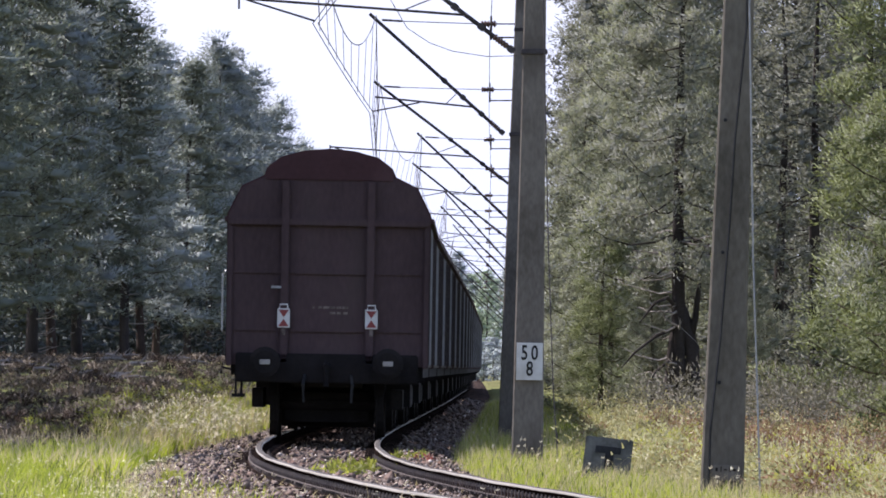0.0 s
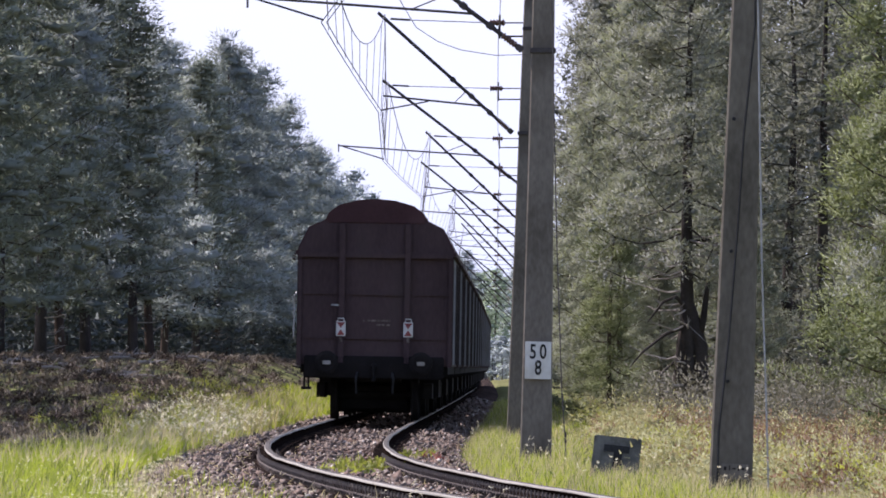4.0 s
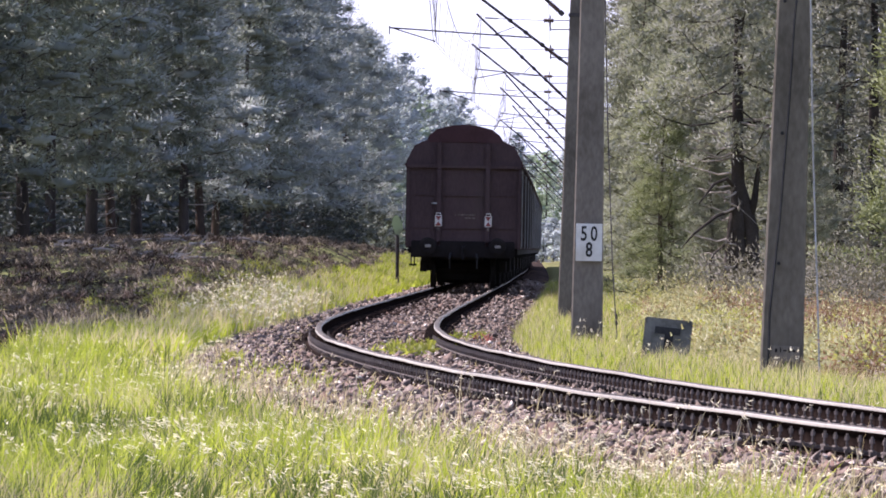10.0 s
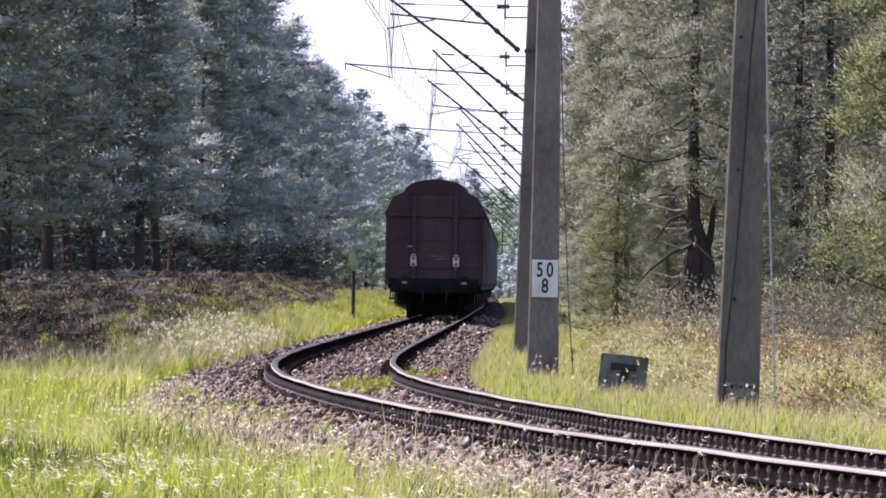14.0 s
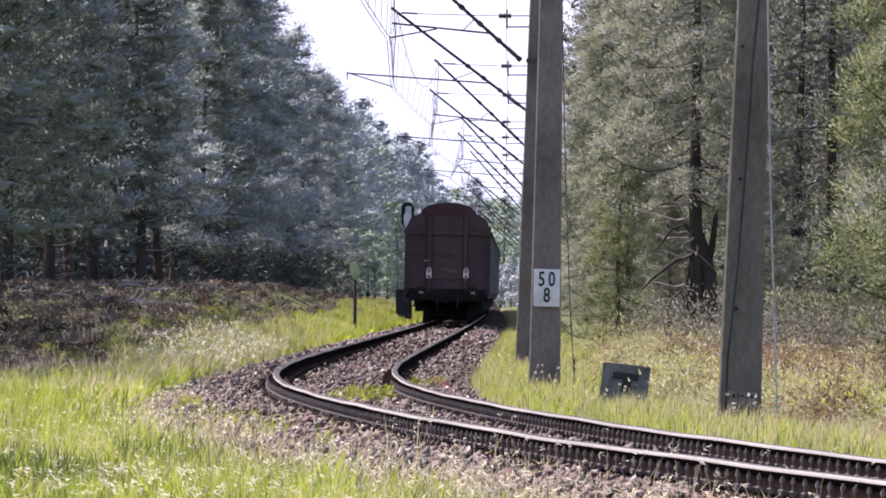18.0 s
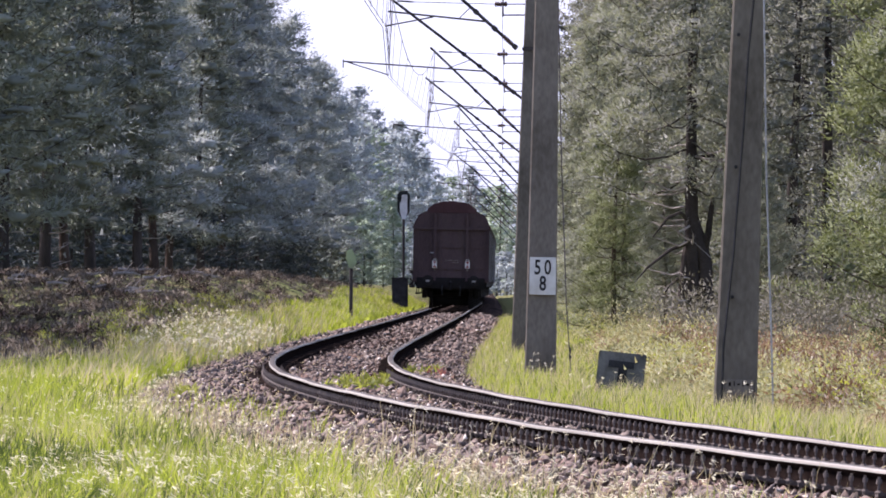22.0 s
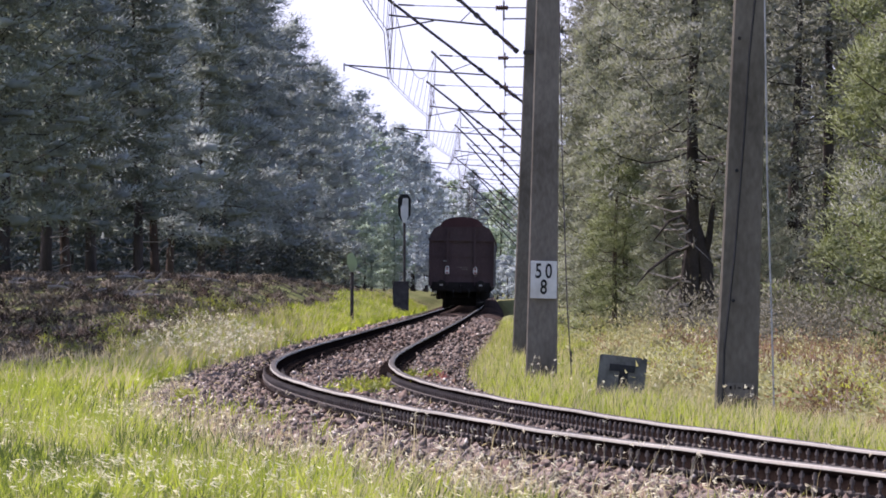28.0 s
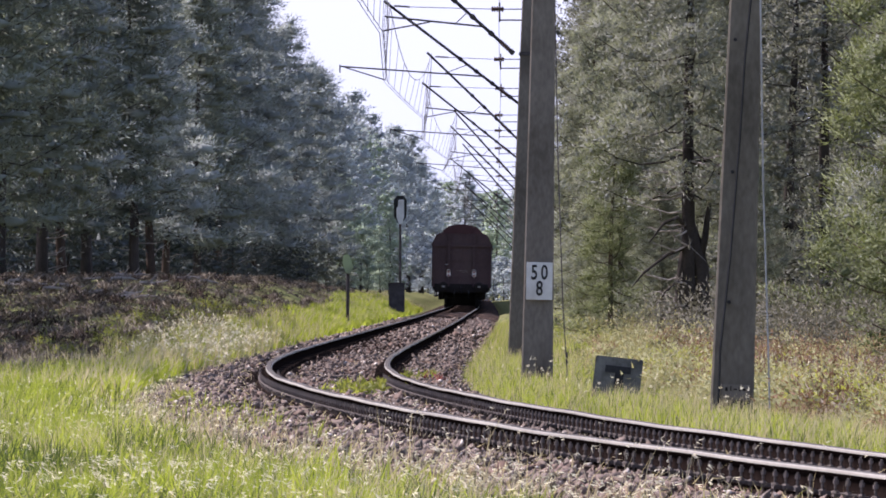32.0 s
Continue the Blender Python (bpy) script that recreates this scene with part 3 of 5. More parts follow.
    if pull:
        bar("steady_arm", (contact_x - x + 0.85, yb, zr - 0.02), (contact_x - x, yb, zc + 0.03), 0.015, mast)
    else:
        bar("steady_arm", (left_end + 0.1, yb, zr + 0.1), (contact_x - x, yb, zc + 0.03), 0.015, mast)
        bar("drop_bracket", (left_end, yb, zr + 0.16), (left_end, yb, zr - 0.02), 0.016, mast)
    return mast


# distance, side place of the mast foot, foot height, lean, type, contact wire against the track centre
MASTS = [(107, 2.729, -0.27, 2.0, True, 0.2), (148, 1.229, -0.25, 1.0, False, -0.06), (200, 1.34, -0.30, 1.75, True, 0.26), (247, 1.70, -0.25, 0.6, False, -0.24), (301, 2.00, -0.2, 0.6, True, 0.14),
         (345, 2.25, -0.2, 0.5, False, -0.25), (398, 2.48, -0.2, 0.5, True, 0.25), (437, 2.66, -0.2, 0.4, False, -0.2), (492, 2.93, -0.2, 0.4, True, 0.2),
         (546, 3.23, -0.2, 0.3, False, -0.2), (615, 3.55, -0.2, 0.3, True, 0.2), (670, 3.8, -0.2, 0.2, False, -0.2), (730, 4.0, -0.2, 0.2, True, 0.2), (790, 4.25, -0.2, 0.2, False, -0.2), (850, 4.45, -0.2, 0.1, True, 0.2)]
REACH = {398: 0.52, 437: 0.22, 492: 0.46, 546: -0.36}      # where the messenger hangs, against the track centre


def reach(d, pull):
    return float(centre(d)) + REACH.get(d, 0.34 if pull else -0.16)


for d, x, foot, lean, pull, cx in MASTS:
    make_mast(d, x, foot, lean, pull, float(centre(d)) + cx, reach(d, pull), 1.02 if d < 150 else 0.97)


def make_line():
    line = thing("overhead_line", "thin dark copper contact and messenger wires with droppers", "overhead wire")
    ends = [(float(centre(d)) + cx, d - 0.1, reach(d, pull)) for d, _, _, _, pull, cx in MASTS]
    for (x0, d0, m0), (x1, d1, m1) in zip(ends, ends[1:]):
        span = d1 - d0
        n = 16
        contact = [(x0 + (x1 - x0) * i / n, d0 + span * i / n, 5.47 - 0.03 * 4 * (i / n) * (1 - i / n)) for i in range(n + 1)]
        mess = [(m0 + (m1 - m0) * i / n, d0 + span * i / n, 7.20 - 1.15 * 4 * (i / n) * (1 - i / n)) for i in range(n + 1)]
        for s in (-0.035, 0.035):
            part("contact_wire", Geo().tube([(x + s, y, z) for x, y, z in contact], 0.008, 4, False).mesh("contact_wire", COPPER), line)
        part("messenger_wire", Geo().tube(mess, 0.009, 4, False).mesh("messenger_wire", COPPER), line)
        for i in range(1, n, 2):
            bar("dropper", mess[i], contact[i], 0.005, line, COPPER, 4)
    hung = [(x + math.tan(radians(lean)) * 7.2 - 0.56, d - 0.1) for d, x, _, lean, _, _ in MASTS]
    for (x0, d0), (x1, d1) in zip(hung, hung[1:]):
        part("feeder_wire", Geo().tube([(x0 + (x1 - x0) * t, d0 + (d1 - d0) * t, 7.0 - 2.0 * t * (1 - t)) for t in np.linspace(0, 1, 13)], 0.006, 4, False).mesh("feeder_wire", COPPER), line)
    part("jumper_cable", Geo().tube([(-0.78, 148, 6.4), (-0.56, 148, 5.78), (-0.34, 148, 5.41), (-0.05, 148, 5.22), (0.25, 148, 5.11), (0.7, 148, 5.04), (1.10, 148, 5.05)], 0.005, 4, False).mesh("jumper_cable", COPPER), line)
    return line


make_line()


# ---- signs, wires and posts beside the mast ----
def text_mesh(body, size, mat, depth=0.004, bold=0.0):
    cu = bpy.data.curves.new("figure", "FONT")
    cu.body, cu.size, cu.extrude, cu.align_x, cu.align_y = body, size, depth, "CENTER", "CENTER"
    cu.resolution_u, cu.offset = 3, bold
    ob = new("figure", cu)
    me = bpy.data.meshes.new_from_object(ob.evaluated_get(bpy.context.evaluated_depsgraph_get()))
    bpy.data.objects.remove(ob)
    me.materials.clear()
    me.materials.append(mat)
    return me


def make_signs():
    sign = thing("kilometre_sign", "white rectangular kilometre board with black figures 50 and 8", "sign", pose(1.258, 147.745, 1.045, 0, 1.0, 0))
    part("board", Geo().box(0, 0, 0, 0.345, 0.018, 0.49).mesh("board", WHITE, 0.004), sign)
    for name, x, z in (("5", -0.068, 0.105), ("0", 0.064, 0.105), ("8", 0.002, -0.105)):
        part("figure", text_mesh(name, 0.235, BLACK, bold=0.004), sign, "black painted figure", pose(x, -0.012, z, 90, 0, 0) @ Matrix.Diagonal((0.80, 1.15, 1, 1)))
    low = thing("mast_plate", "small pale plate with worn dark lettering low on the mast", "sign", pose(2.765, 106.79, -0.035, 0, 2.0, -1.2))
    part("plate", Geo().box(0, 0, 0, 0.27, 0.014, 0.15).mesh("plate", CONCRETE, 0.004), low)
    for i, (mw, mh) in enumerate(((0.022, 0.035), (0.008, 0.05), (0.03, 0.012), (0.014, 0.045), (0.026, 0.02))):
        part("mark", Geo().box(-0.09 + i * 0.042, -0.009, 0.03 + 0.006 * (i % 2), mw, 0.006, mh).mesh("mark", CHASSIS), low)
    t = thing("track_marker", "tilted grey square board with black letter T in grass", "sign", pose(1.87, 123, -0.25, -8, 6, -6))
    part("board", Geo().box(0, 0, 0.22, 0.52, 0.05, 0.46).mesh("board", BOARD, 0.01), t, "weathered dark grey board")
    part("letter", Geo().box(0, -0.030, 0.315, 0.28, 0.012, 0.075).box(0.02, -0.030, 0.2, 0.095, 0.012, 0.17).mesh("letter", BLACK), t, "black letter T")
    for hx, hz in ((2.735, 2.05), (2.70, 0.82), (2.76, 3.3)):
        hole = thing("bolt_hole", "small dark rusty bolt hole in the concrete mast", "bolt hole")
        part("rim", Geo().tube([(hx, 106.80, hz), (hx, 106.765, hz)], 0.018, 10).mesh("rim", BLACK), hole)
    # rod and cables on the masts
    rod = thing("stay_rod", "thin pale steel stay rod leaning beside the mast", "stay wire")
    part("rod", Geo().tube([(3.015, 104, -0.5), (2.985, 104, 0.6), (2.945, 104, 1.9), (2.91, 104, 4.3), (2.89, 104, 7.0)], 0.0095, 6).mesh("rod", STEEL_GREY), rod)
    cable = thing("mast_cable", "thin dark cable hanging down the mast face", "cable")
    part("cable", Geo().tube([(2.98, 106.7, 6.0), (2.96, 106.72, 4.2), (2.85, 106.72, 3.13), (2.80, 106.74, 2.34), (2.71, 106.74, 1.23), (2.615, 106.74, 0.36), (2.59, 106.74, -0.5)], 0.012, 5).mesh("cable", BLACK), cable)
    guy = thing("guy_wire", "thin dark guy wire anchored in the grass beside the mast", "stay wire")
    part("wire", Geo().tube([(1.615, 146, -0.35), (1.55, 146.2, 0.7), (1.49, 146.6, 2.6), (1.43, 147.4, 6.0)], 0.008, 5).mesh("wire", STEEL_DARK), guy)
    part("turnbuckle", Geo().tube([(1.60, 146.05, -0.02), (1.595, 146.06, 0.12)], 0.018, 6).mesh("turnbuckle", STEEL_DARK), guy)


make_signs()


def make_signal():
    d, x = 500.0, -1.9
    s = thing("railway_signal", "slender dark railway light signal seen from behind with an oval head", "signal", pose(x, d, -0.15))
    part("post", Geo().tube([(0, 0, 0), (0, 0, 4.3)], 0.055, 8).mesh("post", STEEL_DARK), s)
    outline = [(-0.12, -0.58), (0.12, -0.58), (0.27, -0.36), (0.29, 0.38), (0.15, 0.58), (-0.15, 0.58), (-0.29, 0.38), (-0.27, -0.36)]
    g = Geo().prism([(a, 4.62 + c) for a, c in outline], -0.03, 0.03)
    part("backplate", g.mesh("backplate", BLACK), s, "black long backplate with bevelled corners")
    g = Geo().prism([(a, 4.60 + c) for a, c in ((-0.06, -0.66), (0.08, -0.66), (0.17, -0.36), (0.17, 0.42), (-0.08, 0.42), (-0.10, 0.10), (-0.17, 0.05), (-0.16, -0.36))], -0.16, -0.04)
    part("housing", g.mesh("housing", WHITE, 0.02), s, "pale lamp housing")
    part("hood", Geo().tube([(-0.15, -0.14, 4.88), (-0.15, -0.05, 4.88)], 0.07, 10).mesh("hood", BLACK), s)
    box = thing("relay_cabinet", "dark grey trackside relay cabinet", "cabinet", pose(-2.05, 498, -0.1))
    part("body", Geo().box(0, 0, 0.62, 0.70, 0.5, 1.24).mesh("body", STEEL_DARK, 0.02), box)
    part("roof", Geo().box(0, 0, 1.27, 0.78, 0.58, 0.06).mesh("roof", STEEL_DARK, 0.01), box)
    mx, md = -2.96, 350.0
    p = thing("marker_post", "slender dark post with a flat pale green leafy tip beside the track", "post", pose(mx, md, float(ground_z(mx, md)) - 0.02))
    part("post", Geo().tube([(0, 0, 0), (0.01, 0, 1.85)], 0.055, 8).mesh("post", STEEL_DARK), p)
    # flat board shape that stands in for a leafy shoot on the post
    part("top_board", Geo().prism([(-0.05, 1.66), (0.08, 1.64), (0.19, 1.86), (0.13, 2.05), (0.03, 2.26), (-0.13, 2.20), (-0.16, 1.98)], -0.09, -0.06).mesh("top_board", LEAF_FAR, 0.01), p, "flat pale green board in place of a leafy shoot")


make_signal()


# ---- the train ----
WAGON_LEN = 21.7
HALF = [(1.43, 1.02), (1.455, 3.05), (1.43, 3.17), (1.24, 3.55), (0.93, 3.70), (0.89, 3.80), (0.68, 3.96), (0.34, 4.05)]
OUTLINE = [(-x, z) for x, z in HALF] + [(0.0, 4.08)] + HALF[::-1]


def make_wagon():
    """A covered sliding-wall wagon; y runs along the track, the rear end at nought."""
    L = WAGON_LEN
    w = thing("goods_wagon", "dark oxide-red covered railway goods wagon with rounded roof", "railway wagon", group="train")
    y0, y1 = 0.62, L - 0.62
    body = part("body", Geo().prism([(x * 0.985, z) for x, z in OUTLINE if z < 3.8] , y0 + 0.05, y1 - 0.05).mesh("body", WAGON_SIDE), w, "grey-brown sliding side walls")
    end = Geo().prism([(x, z) for x, z in OUTLINE if z < 3.72], y0 - 0.02, y0 + 0.06).mesh("end_wall", WAGON, 0.012)
    part("end_wall", end, w, "dark red-brown steel end wall")
    part("end_wall", end, w, "dark red-brown steel end wall", pose(0, L, 0, 0, 0, 180))
    roof = [(x * 1.012, z + 0.025) for x, z in OUTLINE[1:-1]]
    part("roof", Geo().prism(roof, y0 + 0.12, y1 - 0.12).mesh("roof", WAGON_ROOF), w, "red-brown rounded roof")
    cap = [(-0.905, 3.66)] + [(x * 1.014, z + 0.035) for x, z in OUTLINE if z > 3.75] + [(0.905, 3.66)]
    capm = Geo().prism(cap, y0 - 0.04, y0 + 0.2).mesh("roof_cap", WAGON_ROOF, 0.01)
    part("roof_cap", capm, w, "reddish roof end cap")
    part("roof_cap", capm, w, "reddish roof end cap", pose(0, L, 0, 0, 0, 180))
    for sx in (-0.62, 0.60):
        part("end_post", Geo().box(sx, y0 - 0.07, 2.35, 0.115, 0.1, 2.6).mesh("end_post", WAGON, 0.012), w)
    part("end_beam", Geo().box(0, y0 - 0.06, 3.06, 2.88, 0.1, 0.10).mesh("end_beam", WAGON, 0.012), w)
    for z in (2.34, 1.52):
        part("end_rib", Geo().box(0, y0 - 0.035, z, 1.12, 0.04, 0.05).mesh("end_rib", WAGON, 0.01), w)
        for sx in (-1, 1):
            part("end_rib", Geo().box(sx * 1.04, y0 - 0.03, z, 0.74, 0.03, 0.04).mesh("end_rib", WAGON, 0.008), w)
    for sx in (-1, 1):
        part("corner_post", Geo().box(sx * 1.40, y0 - 0.03, 2.05, 0.08, 0.1, 2.1).mesh("corner_post", WAGON, 0.012), w)
    part("headstock", Geo().box(0, y0 - 0.04, 0.98, 2.6, 0.16, 0.42).mesh("headstock", CHASSIS, 0.02), w, "black steel headstock")
    # lettering on the end that cannot be read
    for z, row in ((1.85, (0.03, 0.05, 0.09, 0.07, 0.07, 0.08)), (1.77, (0, 0, 0, 0.08, 0.06, 0.07))):
        for i, bw in enumerate(row):
            if bw:
                part("lettering", Geo().box(-0.2 + i * 0.09, y0 - 0.025, z, bw, 0.008, 0.035).mesh("lettering", CLIP), w)
    for sx in (-1, 1):
        buf = part("buffer", Geo().tube([(sx * 0.875, y0 - 0.1, 1.06), (sx * 0.875, y0 - 0.45, 1.06)], 0.10, 12).mesh("buffer", CHASSIS), w)
        part("buffer_plate", Geo().tube([(sx * 0.875, y0 - 0.45, 1.06), (sx * 0.875, y0 - 0.50, 1.06), (sx * 0.875, y0 - 0.52, 1.06)], [0.22, 0.22, 0.16], 16).mesh("buffer_plate", CHASSIS), buf)
        # painted highlight: a bright piece set on the dark buffer plate
        part("buffer_wear", Geo().box(sx * 0.875, y0 - 0.528, 1.06, 0.15, 0.02, 0.07).mesh("buffer_wear", BUFFER, 0.008), buf, "bright steel spot painting the buffer's highlight")
        part("side_sill", Geo().box(sx * 1.30, L / 2, 0.98, 0.14, L - 1.5, 0.22).mesh("side_sill", CHASSIS), w)
        n = 12
        rib = Geo().box(0, 0, 2.03, 0.03, 0.14, 1.95).mesh("side_post", WAGON_SIDE, 0.006)
        pale = Geo().box(0, 0, 2.03, 0.05, 0.16, 1.95).mesh("side_post", STEEL_GREY, 0.006)
        for i in range(n + 1):
            part("side_post", pale if i in (1, 3) else rib, w, "pale grey side post" if i in (1, 3) else "", pose(sx * 1.44, y0 + 0.3 + (L - 1.9) * i / n, 0))
        part("eave_rail", Geo().box(sx * 1.47, L / 2, 3.10, 0.05, L - 1.5, 0.07).mesh("eave_rail", WAGON), w)
    coupler = part("coupler", Geo().tube([(0, y0 - 0.05, 1.03), (0, y0 - 0.35, 1.0), (0.0, y0 - 0.42, 0.72)], [0.06, 0.05, 0.04], 8).mesh("coupler", CHASSIS), w)
    for sx in (-0.3, 0.34):
        part("brake_hose", Geo().tube([(sx, y0 - 0.08, 0.9), (sx * 1.1, y0 - 0.3, 0.75), (sx * 1.05, y0 - 0.28, 0.5)], 0.025, 6).mesh("brake_hose", BLACK), w)
    part("handrail", Geo().tube([(-1.46, y0 - 0.06, 1.45), (-1.50, y0 - 0.12, 1.5), (-1.50, y0 - 0.12, 2.3), (-1.46, y0 - 0.06, 2.35)], 0.016, 6).mesh("handrail", STEEL_GREY), w, "pale steel handrail")
    part("lamp_iron", Geo().box(-0.72, y0 - 0.1, 2.13, 0.18, 0.03, 0.035).mesh("lamp_iron", STEEL_GREY), w)
    part("step", Geo().box(-1.25, y0 - 0.05, 0.58, 0.19, 0.26, 0.05).mesh("step", CHASSIS), w)
    for sx in (-1.29, -1.21):
        part("step_hanger", Geo().tube([(sx, y0 - 0.05, 0.55), (sx, y0 - 0.05, 0.95)], 0.02, 6).mesh("step_hanger", CHASSIS), w)
    part("corner_hook", Geo().tube([(-1.36, y0 - 0.1, 0.95), (-1.5, y0 - 0.1, 0.98), (-1.5, y0 - 0.1, 0.88)], 0.018, 6).mesh("corner_hook", CHASSIS), w)
    for yb in (3.0, L - 3.0):
        bogie = part("bogie", Geo().box(0, yb, 0.47, 1.34, 0.5, 0.66).box(-1.0, yb, 0.55, 0.16, 2.6, 0.28).box(1.0, yb, 0.55, 0.16, 2.6, 0.28).mesh("bogie", CHASSIS), w)
        for ya in (-0.9, 0.9):
            for sx in (-1, 1):
                part("wheel", Geo().tube([(sx * 0.69, yb + ya, 0.46), (sx * 0.715, yb + ya, 0.46), (sx * 0.72, yb + ya, 0.46), (sx * 0.82, yb + ya, 0.46)], [0.49, 0.49, 0.46, 0.455], 24).mesh("wheel", CHASSIS), bogie)
            part("axle", Geo().tube([(-0.7, yb + ya, 0.46), (0.7, yb + ya, 0.46)], 0.08, 10).mesh("axle", CHASSIS), bogie)
        part("brake_gear", Geo().box(0, yb - 0.75, 0.42, 1.2, 0.3, 0.42).box(0, yb + 0.75, 0.42, 1.2, 0.3, 0.42).box(0, yb, 0.36, 1.3, 0.25, 0.3).mesh("brake_gear", CHASSIS), bogie)
    part("brake_cylinder", Geo().tube([(0.5, 6.5, 0.62), (0.5, 7.6, 0.62)], 0.26, 12).mesh("brake_cylinder", CHASSIS), w)
    part("air_reservoir", Geo().tube([(-0.5, 7.0, 0.62), (-0.5, 8.6, 0.62)], 0.24, 12).mesh("air_reservoir", CHASSIS), w)
    part("underframe", Geo().box(0, L / 2, 0.86, 1.0, L - 1.6, 0.3).box(0, L / 2, 0.6, 2.3, 5.0, 0.36).mesh("underframe", CHASSIS), w)
    return w


def tail_board(w, x):
    board = part("tail_board", Geo().box(x, 0.50, 1.69, 0.178, 0.02, 0.275).mesh("tail_board", WHITE, 0.006), w, "white plate with red triangles")
    for s in (-1, 1):
        tri = [(x - 0.075 , 1.69 + s * 0.118), (x + 0.075, 1.69 + s * 0.118), (x, 1.69 + s * 0.012)]
        part("red_triangle", Geo().prism(tri, 0.482, 0.488).mesh("red_triangle", RED), board, "red reflecting triangle")
    part("grip", Geo().tube([(x - 0.06, 0.50, 1.82), (x - 0.05, 0.50, 1.885), (x + 0.05, 0.50, 1.885), (x + 0.06, 0.50, 1.82)], 0.013, 6).mesh("grip", WHITE), board)
    part("bracket", Geo().box(x, 0.52, 1.50, 0.05, 0.05, 0.11).mesh("bracket", CLIP), board)


TRAIN = [make_wagon()]
for k in range(24):
    TRAIN.append(copy_thing(TRAIN[0], pose(0, 0, 0)))
tail_board(TRAIN[0], -0.625)
tail_board(TRAIN[0], 0.625)
TRAIN[0]["label"] = "last dark oxide-red goods wagon with two white tail boards"


def wagon_pose(d):
    a, b = d + 3.0, d + WAGON_LEN - 3.0
    xa, xb = float(centre(a)), float(centre(b))
    yaw = -math.degrees(math.atan2(xb - xa, b - a))
    slope = (xb - xa) / (b - a)
    return pose(xa - slope * 3.0, d, -CANT / 2, 0, 1.0, yaw)


SPEED, START = 12.25, 160.4


def motions():
    for k, wagon in enumerate(TRAIN):
        walk(wagon, [(t, wagon_pose(START + SPEED * t + k * WAGON_LEN)) for t in np.arange(0, 32.01, 2.0)])


# ---- pines ----
def tufts(rng, centres, axis, n, length, width):
    """Needle sprays round the centres: n narrow triangles each, pointing about the axis. Returns verts, faces."""
    c = np.repeat(centres, n, 0)
    ax = np.repeat(axis, n, 0)
    d = rng.normal(0, 1, c.shape) * 0.75 + ax
    d /= np.linalg.norm(d, axis=1)[:, None]
    side = np.cross(d, rng.normal(0, 1, c.shape))
    side /= np.linalg.norm(side, axis=1)[:, None]
    ln = length * rng.uniform(0.6, 1.25, (len(c), 1))
    c = c + rng.normal(0, length * 0.22, c.shape)
    v = np.stack([c - side * width / 2, c + side * width / 2, c + d * ln], 1)
    return v.reshape(-1, 3), np.arange(len(c) * 3).reshape(-1, 3)


PHI = (1 + 5 ** 0.5) / 2
ICO_V = np.array([(-1, PHI, 0), (1, PHI, 0), (-1, -PHI, 0), (1, -PHI, 0), (0, -1, PHI), (0, 1, PHI), (0, -1, -PHI), (0, 1, -PHI), (PHI, 0, -1), (PHI, 0, 1), (-PHI, 0, -1), (-PHI, 0, 1)]) / math.hypot(1, PHI)
ICO_F = np.array([(0, 11, 5), (0, 5, 1), (0, 1, 7), (0, 7, 10), (0, 10, 11), (1, 5, 9), (5, 11, 4), (11, 10, 2), (10, 7, 6), (7, 1, 8), (3, 9, 4), (3, 4, 2), (3, 2, 6), (3, 6, 8), (3, 8, 9), (4, 9, 5), (2, 4, 11), (6, 2, 10), (8, 6, 7), (9, 8, 1)])

OCT_V = np.array([(1, 0, 0), (-1, 0, 0), (0, 1, 0), (0, -1, 0), (0, 0, 1), (0, 0, -1)], float)
OCT_F = np.array([(0, 2, 4), (2, 1, 4), (1, 3, 4), (3, 0, 4), (2, 0, 5), (1, 2, 5), (3, 1, 5), (0, 3, 5)])


def clumps(rng, centres, radii, n, length, width, core=0.52):
    """Leafy clumps: an uneven dense heart, and n sprigs that stand out of it all round. Returns verts, faces, normals."""
    m = len(centres)
    hv, hs = (ICO_V, ICO_F) if n > 20 else (OCT_V, OCT_F)
    heart = centres[:, None] + hv[None] * radii[:, None] * core * rng.uniform(0.2, 1.5, (m, len(hv), 1))
    hf = hs[None] + (np.arange(m) * len(hv))[:, None, None]
    d = rng.normal(0, 1, (m * n, 3))
    d[:, 2] += 0.35
    d /= np.linalg.norm(d, axis=1)[:, None]
    rr = np.repeat(radii, n, 0)
    c = np.repeat(centres, n, 0) + d * rr * rng.uniform(0.3, 1.05, (m * n, 1))
    way = d * np.array((1.0, 1.0, 0.6)) + np.array((0, 0, 0.12)) + rng.normal(0, 0.38, c.shape)
    way /= np.linalg.norm(way, axis=1)[:, None]
    side = np.cross(way, d * 0.8 + np.array((0, 0, 0.7)) + rng.normal(0, 0.45, c.shape))
    side /= np.linalg.norm(side, axis=1)[:, None] + 1e-6
    side *= np.where((np.cross(side, way) * d).sum(1) < 0, -1.0, 1.0)[:, None]
    ln = length * rng.uniform(0.5, 1.3, (m * n, 1))
    v = np.stack([c - side * width / 2, c + side * width / 2, c + way * ln], 1).reshape(-1, 3)
    f = np.arange(m * n * 3).reshape(-1, 3) + m * len(hv)
    soft = np.concatenate([np.tile(hv, (m, 1)), np.repeat(d + rng.normal(0, 0.12, d.shape), 3, 0)]) + np.array((0, 0, 0.25))
    soft /= np.linalg.norm(soft, axis=1)[:, None] + 1e-6
    return np.concatenate([heart.reshape(-1, 3), v]), np.concatenate([hf.reshape(-1, 3), f]), soft


